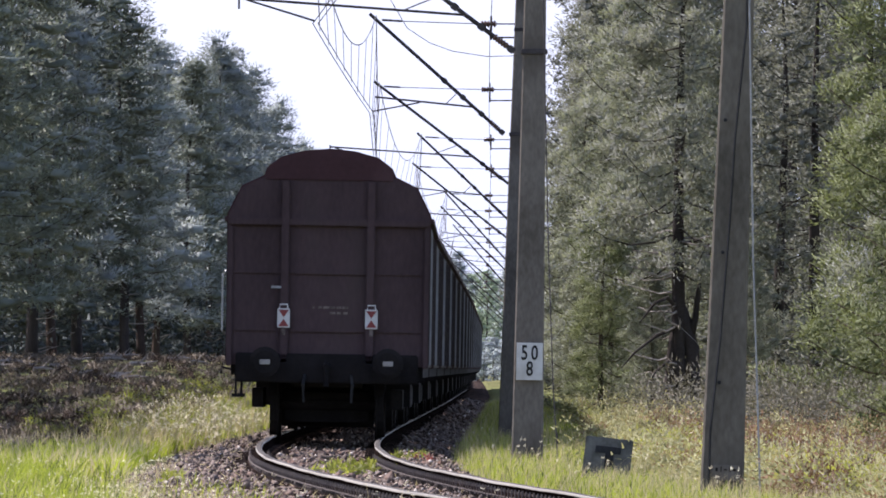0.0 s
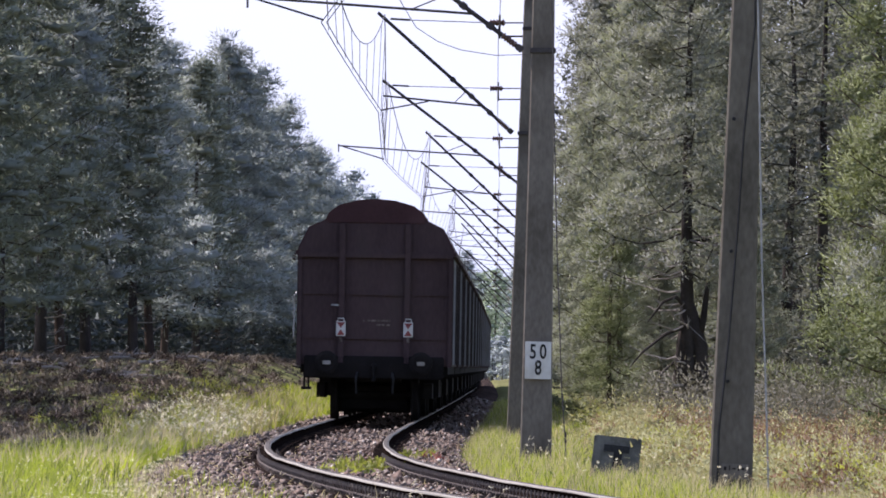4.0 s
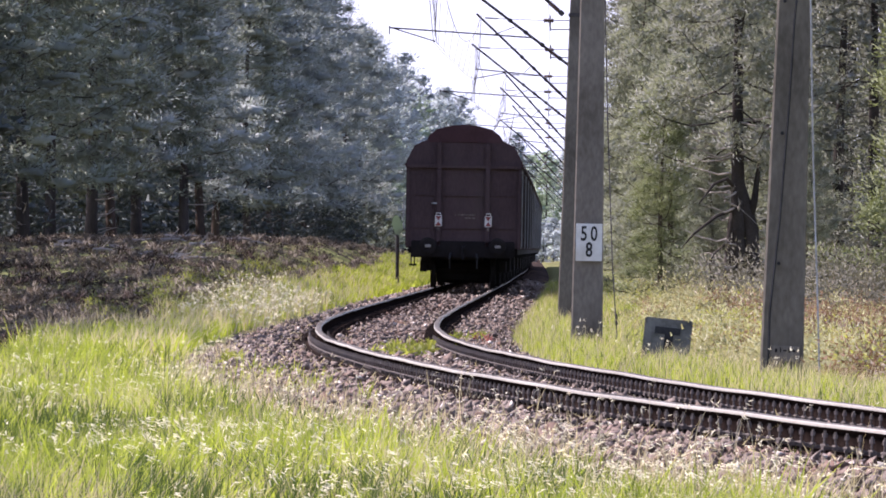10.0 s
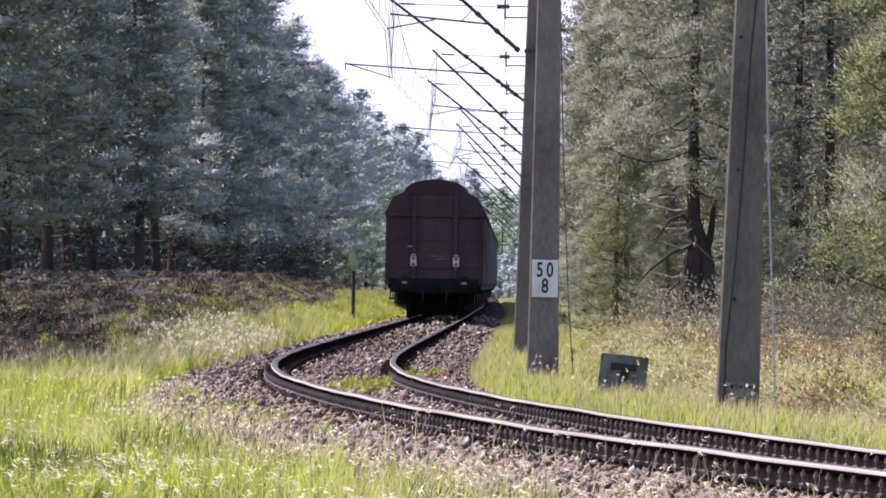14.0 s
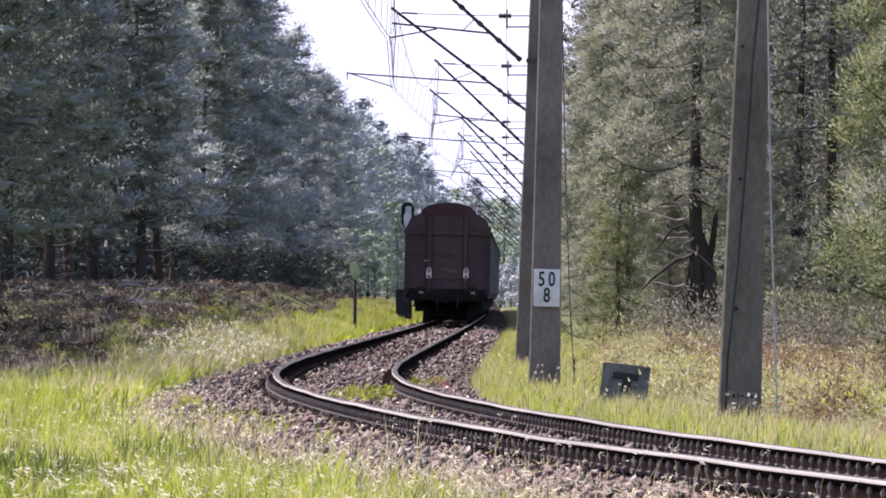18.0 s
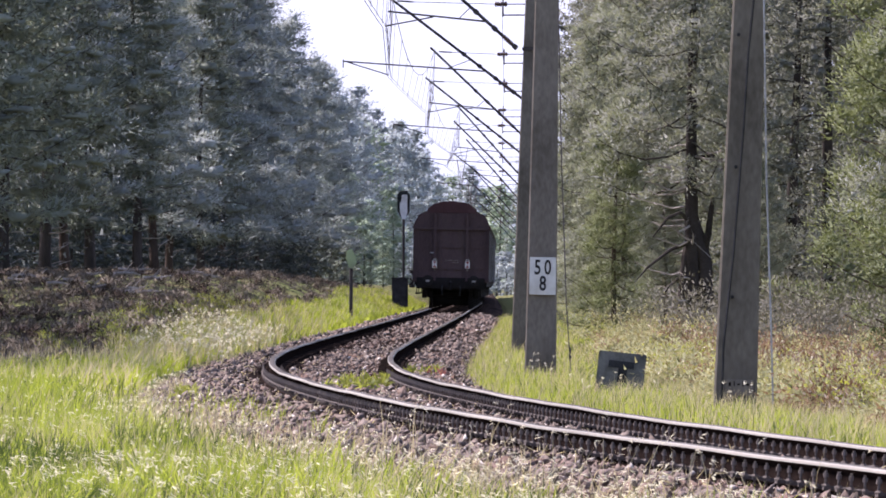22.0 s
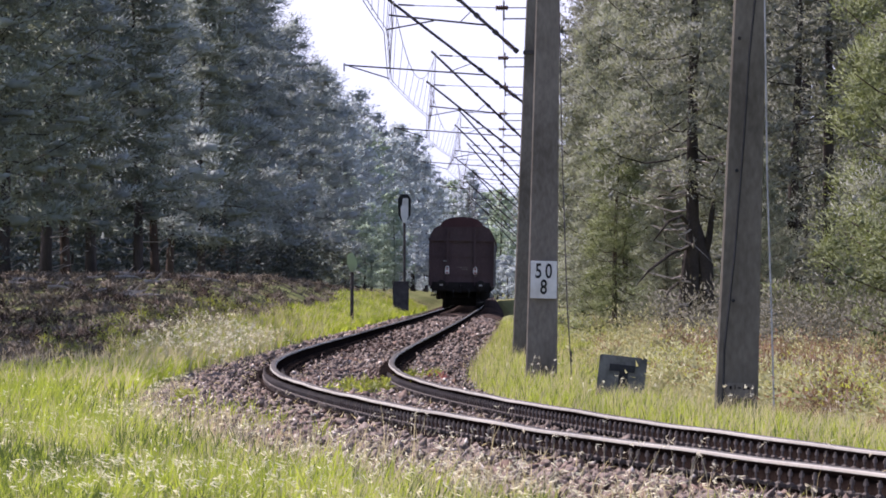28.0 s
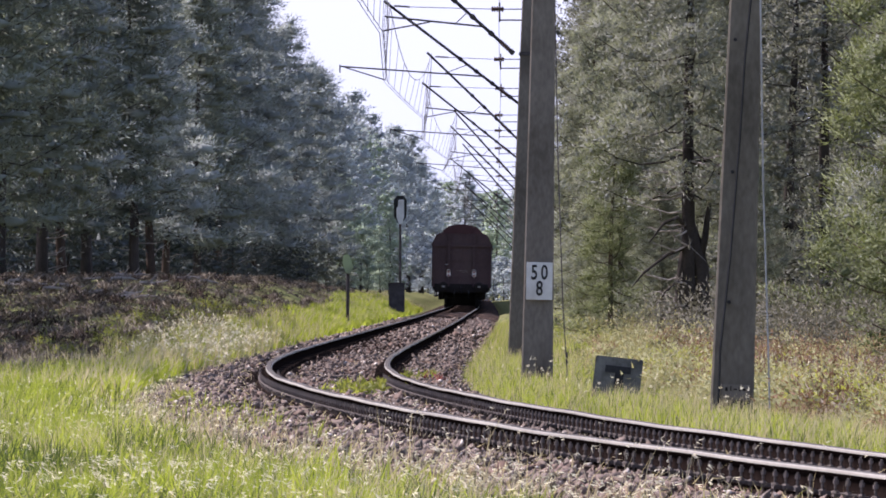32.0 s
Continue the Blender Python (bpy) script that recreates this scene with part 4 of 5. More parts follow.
def pine_meshes(seed, H, base, R, n_limbs, pads, pad_size, needles, length, width, leaf, bark, top=0.25, dead=0, bend=0.25, flat=(0.35, 0.6), core=0.52, droop=0.0, stems=None):
    rng = np.random.default_rng(seed)
    pr = rng.uniform(0, 6, 4)
    def axis(z):
        return Vector((bend * math.sin(z * 0.35 + pr[0]) * z / H, bend * math.sin(z * 0.3 + pr[1]) * z / H, z))
    zs = np.linspace(-0.3, H * 0.97, 12)
    r0 = 0.016 * H
    trunk = Geo().tube([axis(z) for z in zs], [max(0.02, r0 * (1 - 0.93 * max(z, 0) / H) * (1.25 if z < 0.2 else 1)) for z in zs], 8)
    for pts, radii in stems or ():
        trunk.tube(pts, radii, 7)
    trunk = trunk.mesh("trunk", bark, smooth=True)
    limbs, deadwood = Geo(), Geo()
    cen, axs = [], []
    golden = 2.4
    for i in range(n_limbs):
        f = (i + rng.uniform(0, 0.8)) / n_limbs
        z = base + (H - base) * f ** 0.85
        reach = R * (max(0.0, 1 - f) ** 0.65 * (1 - top) + top * (1 - f * 0.75)) * (0.35 + 0.65 * min(1, f * 4 + 0.5)) * rng.uniform(0.6, 1.25)
        w = i * golden + rng.uniform(-0.5, 0.5)
        o = axis(z)
        rise = rng.uniform(-0.15, 0.22) + 0.5 * f - droop * (1 - f)
        pts = []
        for t in np.linspace(0, 1, 5):
            pts.append(o + Vector((math.cos(w) * reach * t, math.sin(w) * reach * t, reach * (rise * t + 0.22 * t * t - 0.12 * math.sin(t * 3)))))
        rr = [0.014 * (reach / 2 + 0.3) * (1 - 0.8 * t) + 0.005 for t in np.linspace(0, 1, 5)]
        if width < 0.04:
            limbs.tube(pts, rr, 4, False)
        else:
            limbs.tube(pts[::2], rr[::2], 3, False)
        tang = Vector((-math.sin(w), math.cos(w), 0))
        for j in range(max(2, int(pads * (reach / R + 0.2)))):
            t = rng.uniform(0.08, 1.05) ** 0.8
            q = min(t, 1) * 4
            a = int(min(3, q))
            p = pts[a].lerp(pts[a + 1], q - a) + tang * rng.normal(0, reach * 0.3 * (1.25 - t) + 0.06) + Vector((0, 0, rng.normal(0.04, 0.10)))
            r = pad_size * rng.uniform(0.55, 1.35)
            cen.append(tuple(p))
            axs.append((r * rng.uniform(0.8, 1.3), r * rng.uniform(0.8, 1.3), r * rng.uniform(*flat)))
    for i in range(dead):
        z = rng.uniform(0.5, base + 1.0)
        w = rng.uniform(0, 6.28)
        ln = rng.uniform(0.5, 1.3)
        o = axis(z)
        pts = [o + Vector((math.cos(w) * ln * t, math.sin(w) * ln * t, ln * (-0.25 * t + 0.35 * t * t + rng.normal(0, 0.05)))) for t in (0, 0.35, 0.7, 1.0)]
        deadwood.tube(pts, [0.028, 0.02, 0.013, 0.005], 4, False)
        for s in range(3):
            e = pts[1].lerp(pts[3], rng.uniform(0, 1))
            deadwood.tube([e, e + Vector(rng.normal(0, 0.16, 3))], [0.008, 0.003], 3, False)
    v, f, soft = clumps(rng, np.array(cen), np.array(axs), needles, length, width, core)
    crown = raw_mesh("crown", v, f, leaf, soft)
    return trunk, limbs.mesh("branchwork", bark), crown, (deadwood.mesh("deadwood", DEADWOOD) if dead else None)


def make_pine(meshes, m, label, group, category="tree"):
    name = "bush" if "thicket" in label else "young_pine" if "low " in label else "pine_tree"
    t = thing(name, label, "bush" if name == "bush" else category, m, group)
    part("trunk", meshes[0], t)
    part("branchwork", meshes[1], t)["kind"] = "stuff"
    part("crown", meshes[2], t)
    if meshes[3]:
        part("deadwood", meshes[3], t, "bare grey dead twigs")["kind"] = "stuff"
    return t


def plant(kinds, spots, label, group, seed):
    """Trees at spots (x, d, kind, scale)."""
    rng = random.Random(seed)
    for x, d, k, s in spots:
        t = make_pine(kinds[k], pose(x, d, float(ground_z(x, d)) - 0.05, 0, 0, rng.uniform(0, 360) * (label[k][:3] != "old")), label[k], group)
        t.scale = (s, s, s * rng.uniform(0.95, 1.06))


# the old pine: a dark twisted double stem and bare broken limbs
OLD_STEMS = [([(-0.22, 0, -0.3), (-0.19, 0, 0.8), (-0.12, 0, 1.6), (0.0, 0, 2.3)], [0.14, 0.12, 0.11, 0.09]),
             ([(0.30, 0, -0.3), (0.26, 0, 0.6), (0.23, 0, 1.5), (0.11, 0, 2.0), (0.02, 0, 2.4)], [0.19, 0.16, 0.15, 0.13, 0.09]),
             ([(0.20, 0, 1.7), (0.30, -0.05, 2.1), (0.36, -0.05, 2.6), (0.43, 0, 3.1)], [0.09, 0.07, 0.05, 0.02]),
             ([(0.0, 0, 2.25), (-0.25, -0.3, 2.5), (-0.5, -0.5, 2.4), (-0.8, -0.7, 2.0)], [0.05, 0.04, 0.03, 0.012]),
             ([(-0.1, 0, 1.9), (-0.45, -0.4, 1.75), (-0.9, -0.7, 1.4), (-1.15, -0.9, 1.1)], [0.045, 0.035, 0.025, 0.01]),
             ([(-0.15, 0, 1.3), (-0.5, -0.4, 1.0), (-0.8, -0.7, 0.55)], [0.035, 0.025, 0.01]),
             ([(0.0, 0, 3.6), (0.4, -0.3, 3.65), (0.7, -0.5, 3.5)], [0.04, 0.03, 0.012])]
near_kinds = [
    pine_meshes(11, 8.3, 0.2, 2.1, 62, 10, 0.34, 130, 0.10, 0.026, NEEDLE_YOUNG, BARK_RED, dead=8, flat=(0.55, 0.95), core=0.16, droop=0.25),
    pine_meshes(12, 11.5, 0.5, 2.7, 62, 10, 0.38, 130, 0.105, 0.028, NEEDLE, BARK_LOW, dead=16, flat=(0.55, 0.95), core=0.16, droop=0.25),
    pine_meshes(13, 13.5, 0.5, 3.1, 50, 7, 0.52, 64, 0.15, 0.055, NEEDLE_SHADE, TWIG, dead=8, flat=(0.5, 0.9), core=0.24, droop=0.2),
    pine_meshes(14, 6.6, 0.1, 1.8, 56, 8, 0.31, 150, 0.075, 0.021, NEEDLE_LIME, BARK_RED, top=0.12, flat=(0.55, 0.95), core=0.16, droop=0.2),
    pine_meshes(15, 10.5, 2.9, 2.4, 54, 9, 0.38, 130, 0.105, 0.028, NEEDLE, TWIG, dead=34, bend=0.12, flat=(0.55, 0.95), core=0.16, droop=0.3, stems=OLD_STEMS),
]
near_labels = ["young bushy pine with grey-green needles and low branches", "spreading pine with grey-green needles and dead lower twigs",
               "tall dark pine behind the edge of the wood", "small conical pine with fresh yellow-green needles", "old pine with a dark twisted double trunk and broken branches"]
NEAR = [(3.6, 262, 0, 0.85), (4.15, 304, 1, 0.8), (4.75, 265, 0, 1.12), (4.9, 300, 1, 1.05), (5.9, 214, 0, 0.42), (4.3, 222, 0, 0.40), (3.75, 236, 0, 0.62), (4.45, 243, 0, 0.95), (4.82, 221, 4, 1.0), (5.6, 246, 1, 0.85), (6.2, 238, 0, 1.0), (6.9, 226, 2, 0.72), (7.5, 222, 2, 0.75),
        (8.35, 205, 3, 1.4), (7.8, 178, 3, 1.2), (3.4, 228, 3, 0.66), (8.1, 168, 3, 1.2), (9.0, 190, 1, 0.85),
        (6.5, 335, 2, 1.0), (5.9, 300, 2, 1.0), (7.6, 280, 2, 0.95), (9.0, 270, 2, 1.0), (10.5, 262, 2, 0.9), (7.3, 350, 2, 1.05), (8.6, 330, 2, 1.0), (6.9, 268, 2, 0.9), (8.1, 258, 2, 0.9), (9.7, 246, 2, 0.85), (8.9, 300, 2, 1.0), (10.2, 290, 2, 1.0), (11.0, 320, 2, 1.05), (4.9, 330, 2, 0.95), (4.85, 346, 2, 1.0), (5.3, 362, 2, 1.05)]
plant(near_kinds, NEAR, near_labels, "pines at the wood's edge", 5)

far_kinds = [
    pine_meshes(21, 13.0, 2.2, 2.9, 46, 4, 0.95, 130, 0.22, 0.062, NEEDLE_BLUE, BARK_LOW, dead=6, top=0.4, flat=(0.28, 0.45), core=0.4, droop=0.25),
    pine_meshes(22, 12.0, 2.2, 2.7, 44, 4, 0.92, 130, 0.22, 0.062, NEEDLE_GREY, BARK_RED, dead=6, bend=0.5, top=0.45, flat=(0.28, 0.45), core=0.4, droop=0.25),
    pine_meshes(23, 12.6, 2.0, 3.1, 46, 4, 0.97, 130, 0.22, 0.062, NEEDLE_DARK, BARK_LOW, dead=6, top=0.4, flat=(0.28, 0.45), core=0.4, droop=0.25),
]
far_labels = ["tall dark blue-green pine on the edge of the forest", "slender pine with reddish trunk on the edge of the forest", "dense grey-green pine on the edge of the forest"]
dist_kinds = [
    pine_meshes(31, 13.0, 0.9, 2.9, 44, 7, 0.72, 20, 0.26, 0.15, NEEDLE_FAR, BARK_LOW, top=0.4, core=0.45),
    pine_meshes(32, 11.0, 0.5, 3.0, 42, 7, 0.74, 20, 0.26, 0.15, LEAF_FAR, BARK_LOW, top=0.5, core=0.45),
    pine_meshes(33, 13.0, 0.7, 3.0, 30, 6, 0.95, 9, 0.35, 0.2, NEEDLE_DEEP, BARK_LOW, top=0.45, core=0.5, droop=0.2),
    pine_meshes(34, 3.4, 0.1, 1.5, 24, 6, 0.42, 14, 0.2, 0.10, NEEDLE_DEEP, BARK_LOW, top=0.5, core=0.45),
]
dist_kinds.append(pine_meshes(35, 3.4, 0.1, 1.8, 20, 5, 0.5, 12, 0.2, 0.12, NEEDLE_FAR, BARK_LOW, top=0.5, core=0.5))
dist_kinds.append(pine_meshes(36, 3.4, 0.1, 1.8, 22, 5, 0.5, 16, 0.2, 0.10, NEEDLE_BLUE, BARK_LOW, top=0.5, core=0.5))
dist_labels = ["distant pine in the summer haze", "distant pale green tree in the summer haze", "dark pine deep in the forest", "low dark young pine in the understorey", "low distant thicket in the haze", "low blue-green young pine under the last trees of the forest"]
rng = random.Random(8)
LEFT, BEHIND, FAR = [], [], []
for row, (push, count) in enumerate(((0.0, 15), (2.0, 13))):
    for i in range(count):
        t = max(0.0, i + rng.uniform(-0.25, 0.25)) / (count - 1)
        d = 310 + 250 * t ** 1.3 + row * 25
        x = -14.7 + 6.0 * t ** 0.85 - push - rng.uniform(0, 0.5)
        if row == 0 or i < 3:
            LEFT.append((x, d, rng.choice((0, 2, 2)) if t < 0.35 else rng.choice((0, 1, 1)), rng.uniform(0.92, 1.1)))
        else:
            BEHIND.append((x, d, 2, rng.uniform(0.9, 1.1)))
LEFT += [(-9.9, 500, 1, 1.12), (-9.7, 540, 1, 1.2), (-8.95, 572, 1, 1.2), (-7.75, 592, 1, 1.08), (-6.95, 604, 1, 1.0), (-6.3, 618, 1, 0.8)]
for i in range(40):          # unseen trees added left of the view, to shade the heath
    BEHIND.append((-max(13.4, 0.041 * (150 + 4.4 * i) + 3.6) - 2.2 * (i % 2) - rng.uniform(0, 0.6), 150 + 4.4 * i, 2, rng.uniform(1.0, 1.15)))
for i in range(34):          # depth of the forest behind its edge
    d = 400 + 7.5 * i + rng.uniform(0, 5)
    edge = -14.7 + 6.0 * min(1.0, (d - 310) / 250) ** 0.65
    BEHIND.append((min(-(0.0145 + 0.027 * ((i * 0.618) % 1)) * d - 2.6, edge - 2.4), d, 2, rng.uniform(0.75, 1.0)))
for i in range(40):          # and its understorey, the dark between the trunks put into its colour
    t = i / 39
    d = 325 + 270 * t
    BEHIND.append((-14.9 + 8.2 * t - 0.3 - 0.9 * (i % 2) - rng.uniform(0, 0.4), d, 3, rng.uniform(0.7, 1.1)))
deep = random.Random(18)
for i in range(12):          # a third row, added behind to shade the feet of the first
    BEHIND.append((-19.6 + 6.0 * (i / 11) ** 0.85 - deep.uniform(0, 0.6), 318 + 250 * (i / 11) ** 1.3 + deep.uniform(-6, 6), 2, deep.uniform(1.0, 1.15)))
for i in range(12):          # low growth at the foot of its last trees
    BEHIND.append((-9.6 + 0.36 * i + rng.uniform(-0.15, 0.15), 560 + 5.5 * i, 5 if i > 3 else 3, rng.uniform(0.55, 0.9)))
plant(far_kinds, LEFT, far_labels, "pines of the shaded forest", 6)

for i in range(26):
    t = i / 25
    d = 660 + 400 * t + rng.uniform(-15, 15)
    FAR.append((-6.9 + 5.5 * t - rng.uniform(0, 1.6) - (3 if i % 3 == 2 else 0), d, rng.choice((0, 0, 1)), rng.uniform(0.85, 1.1)))
for i in range(34):
    FAR.append((-16 + 32 * (i + rng.uniform(-0.4, 0.4)) / 33, 1180 + rng.uniform(0, 90), rng.choice((0, 0, 1)), rng.uniform(0.8, 1.1)))
for i in range(14):
    t = i / 13
    FAR.append((6.2 + 1.6 * t + rng.uniform(0, 1.2) + (2.5 if i % 2 else 0), 420 + 600 * t, rng.choice((0, 0, 1)), rng.uniform(0.75, 0.95)))
for i in range(24):
    d = 700 + 14 * i + rng.uniform(0, 10)
    FAR.append((-(0.012 + 0.031 * ((i * 0.618) % 1)) * d - 3.0 + 3.0 * smooth(700, 950, d), d, 0, rng.uniform(0.75, 1.0)))
for i in range(6):           # pale young trees where the line leaves the wood
    FAR.append((-6.1 + 0.5 * i + rng.uniform(-0.3, 0.3), 640 + 14 * i, 1, rng.uniform(0.3, 0.6)))
for i in range(36):          # low growth that closes the foot of the distant trees
    FAR.append((-15 + 28 * i / 35 + rng.uniform(-0.3, 0.3), 1120 + rng.uniform(0, 30), 4, rng.uniform(0.9, 1.3)))
for i in range(30):
    t = i / 29
    d = 625 + 460 * t
    FAR.append((-7.4 + 5.6 * t - rng.uniform(0, 1.0), d, 4, rng.uniform(0.7, 1.1)))
for i in range(18):          # and of the wood on the other side
    d = 400 + 30 * i
    BEHIND.append((7.5 + (0.008 + 0.022 * ((i * 0.618) % 1)) * (d - 300), d, 2, rng.uniform(0.8, 1.0)))
for i in range(22):          # young growth under the wood's edge
    d = 262 + 5 * i
    BEHIND.append((5.3 + 6.8 * ((i * 0.618) % 1) * d / 330, d, 3, rng.uniform(0.7, 1.0)))
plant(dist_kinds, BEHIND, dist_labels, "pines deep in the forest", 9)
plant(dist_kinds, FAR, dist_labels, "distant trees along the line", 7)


# ---- grasses, weeds and bracken ----
def blades(name, label, x, d, z, height, width, mat, seed, lean=0.35, parent=None, category="grass"):
    rng = np.random.default_rng(seed)
    n = len(x)
    h = height * rng.uniform(0.5, 1.25, n)
    a = rng.uniform(0, 2 * np.pi, n)
    lx, ly = rng.normal(0.10, lean, n) * h, rng.normal(0, lean, n) * h
    wx, wy = np.cos(a) * width / 2, np.sin(a) * width / 2 * 0.6
    root = np.stack([x, d, z], -1)
    mid = root + np.stack([lx * 0.35, ly * 0.35, h * 0.55], -1)
    tip = root + np.stack([lx, ly, h * (1 - 0.12 * np.abs(lx) / h)], -1)
    w = np.stack([wx, wy, np.zeros(n)], -1)
    v = np.stack([root - w, root + w, mid + w * 0.8, mid - w * 0.8, tip], 1).reshape(-1, 3)
    k = (np.arange(n) * 5)[:, None]
    f = np.concatenate([k + np.array([[0, 1, 2]]), k + np.array([[0, 2, 3]]), k + np.array([[3, 2, 4]])], 0)
    ob = thing(name, label, category, kind="stuff", data=raw_mesh(name, v, f, mat))
    return tip


def scatter(rng, n, d0, d1, u0, u1, power=1.0):
    """Places beside the line, thinning with distance like the view does."""
    d = 1 / (1 / d0 + rng.random(n) ** power * (1 / d1 - 1 / d0))
    u = rng.uniform(u0, u1, n)
    return centre(d) + u, d, u


def patch(x, d, s, k=0.0):
    return 0.5 + 0.25 * np.sin(x * s * 1.3 + d * s * 0.12 + k) + 0.25 * np.sin(d * s * 0.21 - x * s * 0.7 + k * 2)


def make_meadow():
    rng = np.random.default_rng(40)
    # near meadow before the track
    x, d, u = scatter(rng, 150000, 44, 150, -9.0, -2.3)
    keep = (np.abs(x) < d * 0.045 + 0.6) & (rng.random(len(x)) < 0.08 + 0.92 * smooth(-2.5, -3.7, u)) & (u > -4.2 - 5.0 * smooth(128, 102, d) - 0.5 * patch(x, d, 1.4))
    x, d, u = x[keep], d[keep], u[keep]
    z = ground_z(x, d) - 0.02
    p = patch(x, d, 1.0)
    tips = blades("meadow_grass", "lush bright green backlit meadow grass beside the track", x, d, z, (0.17 + 0.20 * p) * (0.5 + 1.0 * patch(x, d, 9.0, 2.0)) * (0.6 + 0.4 * smooth(-2.5, -3.4, u)), 0.012, GRASS, 41)
    k = rng.random(len(x)) < 0.06 * p ** 2
    v, f = tufts(rng, tips[k], np.tile((0.3, 0, 0.4), (k.sum(), 1)), 3, 0.022, 0.009)
    thing("seed_heads", "pale fluffy grass seed heads over the meadow", "grass", kind="stuff", data=raw_mesh("seed_heads", v, f, SEED))
    k = rng.random(len(x)) < 0.5 * patch(x, d, 1.7, 3.0) ** 2
    blades("meadow_straw", "old straw blades in the meadow grass", x[k] + 0.01, d[k] + 0.02, z[k], 0.30 + 0.12 * p[k], 0.006, DRY, 47, 0.4)
    k = rng.random(len(x)) < 0.10 + 0.75 * smooth(0.52, 0.72, patch(x, d, 5.0, 5.0))
    blades("dark_grass", "darker green blades standing in the meadow", x[k] - 0.01, d[k] - 0.02, z[k], 0.30, 0.013, GRASS_DARK, 49, 0.22)
    # dry fringe along the ballast
    x, d, u = scatter(rng, 6500, 46, 135, -3.2, -1.75)
    keep = (np.abs(x) < d * 0.045 + 0.6) & (patch(x, d, 2.2, 1.0) > 0.45)
    x, d, u = x[keep], d[keep], u[keep]
    z = np.maximum(ground_z(x, d), bed_z(u, d)) - 0.01
    tips = blades("dry_grass", "dry straw-coloured grass along the ballast edge", x, d, z, 0.22, 0.007, DRY, 42, 0.5)
    v, f = tufts(rng, tips[::5], np.tile((0.4, 0, -0.1), (len(tips[::5]), 1)), 4, 0.03, 0.010)
    thing("seed_heads", "pale nodding grass seed heads by the ballast", "grass", kind="stuff", data=raw_mesh("seed_heads", v, f, SEED))
    x, d, u = scatter(rng, 5200, 52, 120, -2.8, -1.5)
    keep = (np.abs(x) < d * 0.045 + 0.6) & (patch(x, d, 3.1, 2.5) > 0.62)
    x, d, u = x[keep], d[keep], u[keep]
    blades("ballast_grass", "green grass tufts rooted in the foot of the ballast", x, d, bed_z(u, d) - 0.01, 0.17, 0.008, GRASS, 51, 0.3)
    # nodding feathery grass before the rails
    x, d, u = scatter(rng, 2600, 50, 110, -7.5, -2.1)
    keep = (np.abs(x) < d * 0.045 + 0.6) & (patch(x, d, 1.3, 0.6) > 0.6)
    x1, d1, u1 = scatter(rng, 700, 46, 66, -5.2, -2.4)
    x, d, u = np.concatenate([x[keep], x1]), np.concatenate([d[keep], d1]), np.concatenate([u[keep], u1])
    tips = blades("feather_grass", "tall pale feathery grass nodding before the rails", x, d, np.maximum(ground_z(x, d), bed_z(u, d)) - 0.01, 0.34, 0.005, DRY, 48, 0.5)
    v, f = tufts(rng, tips, np.tile((1.2, 0, -0.5), (len(tips), 1)), 4, 0.04, 0.006)
    thing("feather_plumes", "white backlit plumes of the feathery grass", "grass", kind="stuff", data=raw_mesh("feather_plumes", v, f, SEED))
    x, d, u = scatter(rng, 110, 55, 84, -2.7, -1.25)
    tips = blades("dry_stalks", "tall dry stalks standing before the outer rail", x, d, bed_z(u, d) - 0.01, 0.36, 0.006, DRY, 56, 0.35)
    v, f = tufts(rng, tips, np.tile((1.0, 0, -0.3), (len(tips), 1)), 3, 0.035, 0.006)
    thing("seed_heads", "pale seed heads of the dry stalks", "grass", kind="stuff", data=raw_mesh("seed_heads", v, f, SEED))
    # left bank behind the bend
    x, d, u = scatter(rng, 60000, 130, 640, -7.0, -2.4)
    keep = (x > -d * 0.047 - 0.4) & (u > -3.2 - 0.9 * smooth(175, 150, d) - 1.3 * smooth(360, 480, d) - 0.7 * patch(x, d, 1.4))
    x, d = x[keep], d[keep]
    blades("bank_grass", "sunlit green and straw grass on the bank beyond the bend", x, d, ground_z(x, d) - 0.02, 0.24, 0.020, GRASS, 43)
    k = rng.random(len(x)) < 0.4 - 0.25 * smooth(180, 150, d)
    blades("bank_straw", "straw-coloured grass on the bank beyond the bend", x[k], d[k], ground_z(x[k], d[k]) - 0.02, 0.36, 0.016, DRY, 44)
    x, d, u = scatter(rng, 16000, 300, 620, -5.0, -2.3)
    keep = u > -3.3 - 1.3 * smooth(360, 480, d) - 0.6 * patch(x, d, 1.4)
    x, d = x[keep], d[keep]
    blades("bank_grass", "bright sunlit grass strip beside the distant track", x, d, ground_z(x, d) - 0.02, 0.26, 0.045, GRASS, 52)
    x, d, u = scatter(rng, 640, 172, 228, -3.5, -2.05)
    tips = blades("flowering_grass", "pale flowering grass on the crest of the bank", x, d, ground_z(x, d) - 0.02, 0.42, 0.012, DRY, 53, 0.3)
    v, f = tufts(rng, tips, np.tile((0.3, 0, 0.2), (len(tips), 1)), 4, 0.05, 0.016)
    thing("seed_heads", "white backlit seed heads on the crest of the bank", "grass", kind="stuff", data=raw_mesh("seed_heads", v, f, SEED))
    # right verge
    x, d, u = scatter(rng, 64000, 78, 420, 1.75, 5.2)
    keep = (x < d * 0.0405 + 0.4) & (rng.random(len(x)) < 1.15 - smooth(3.0, 4.4, u))
    x, d = x[keep], d[keep]
    blades("verge_grass", "bright green grass round the masts", x, d, ground_z(x, d) - 0.02, 0.17 * (0.45 + 0.9 * patch(x, d, 6.0, 1.0)), 0.008, GRASS, 45)
    k = rng.random(len(x)) < 0.22
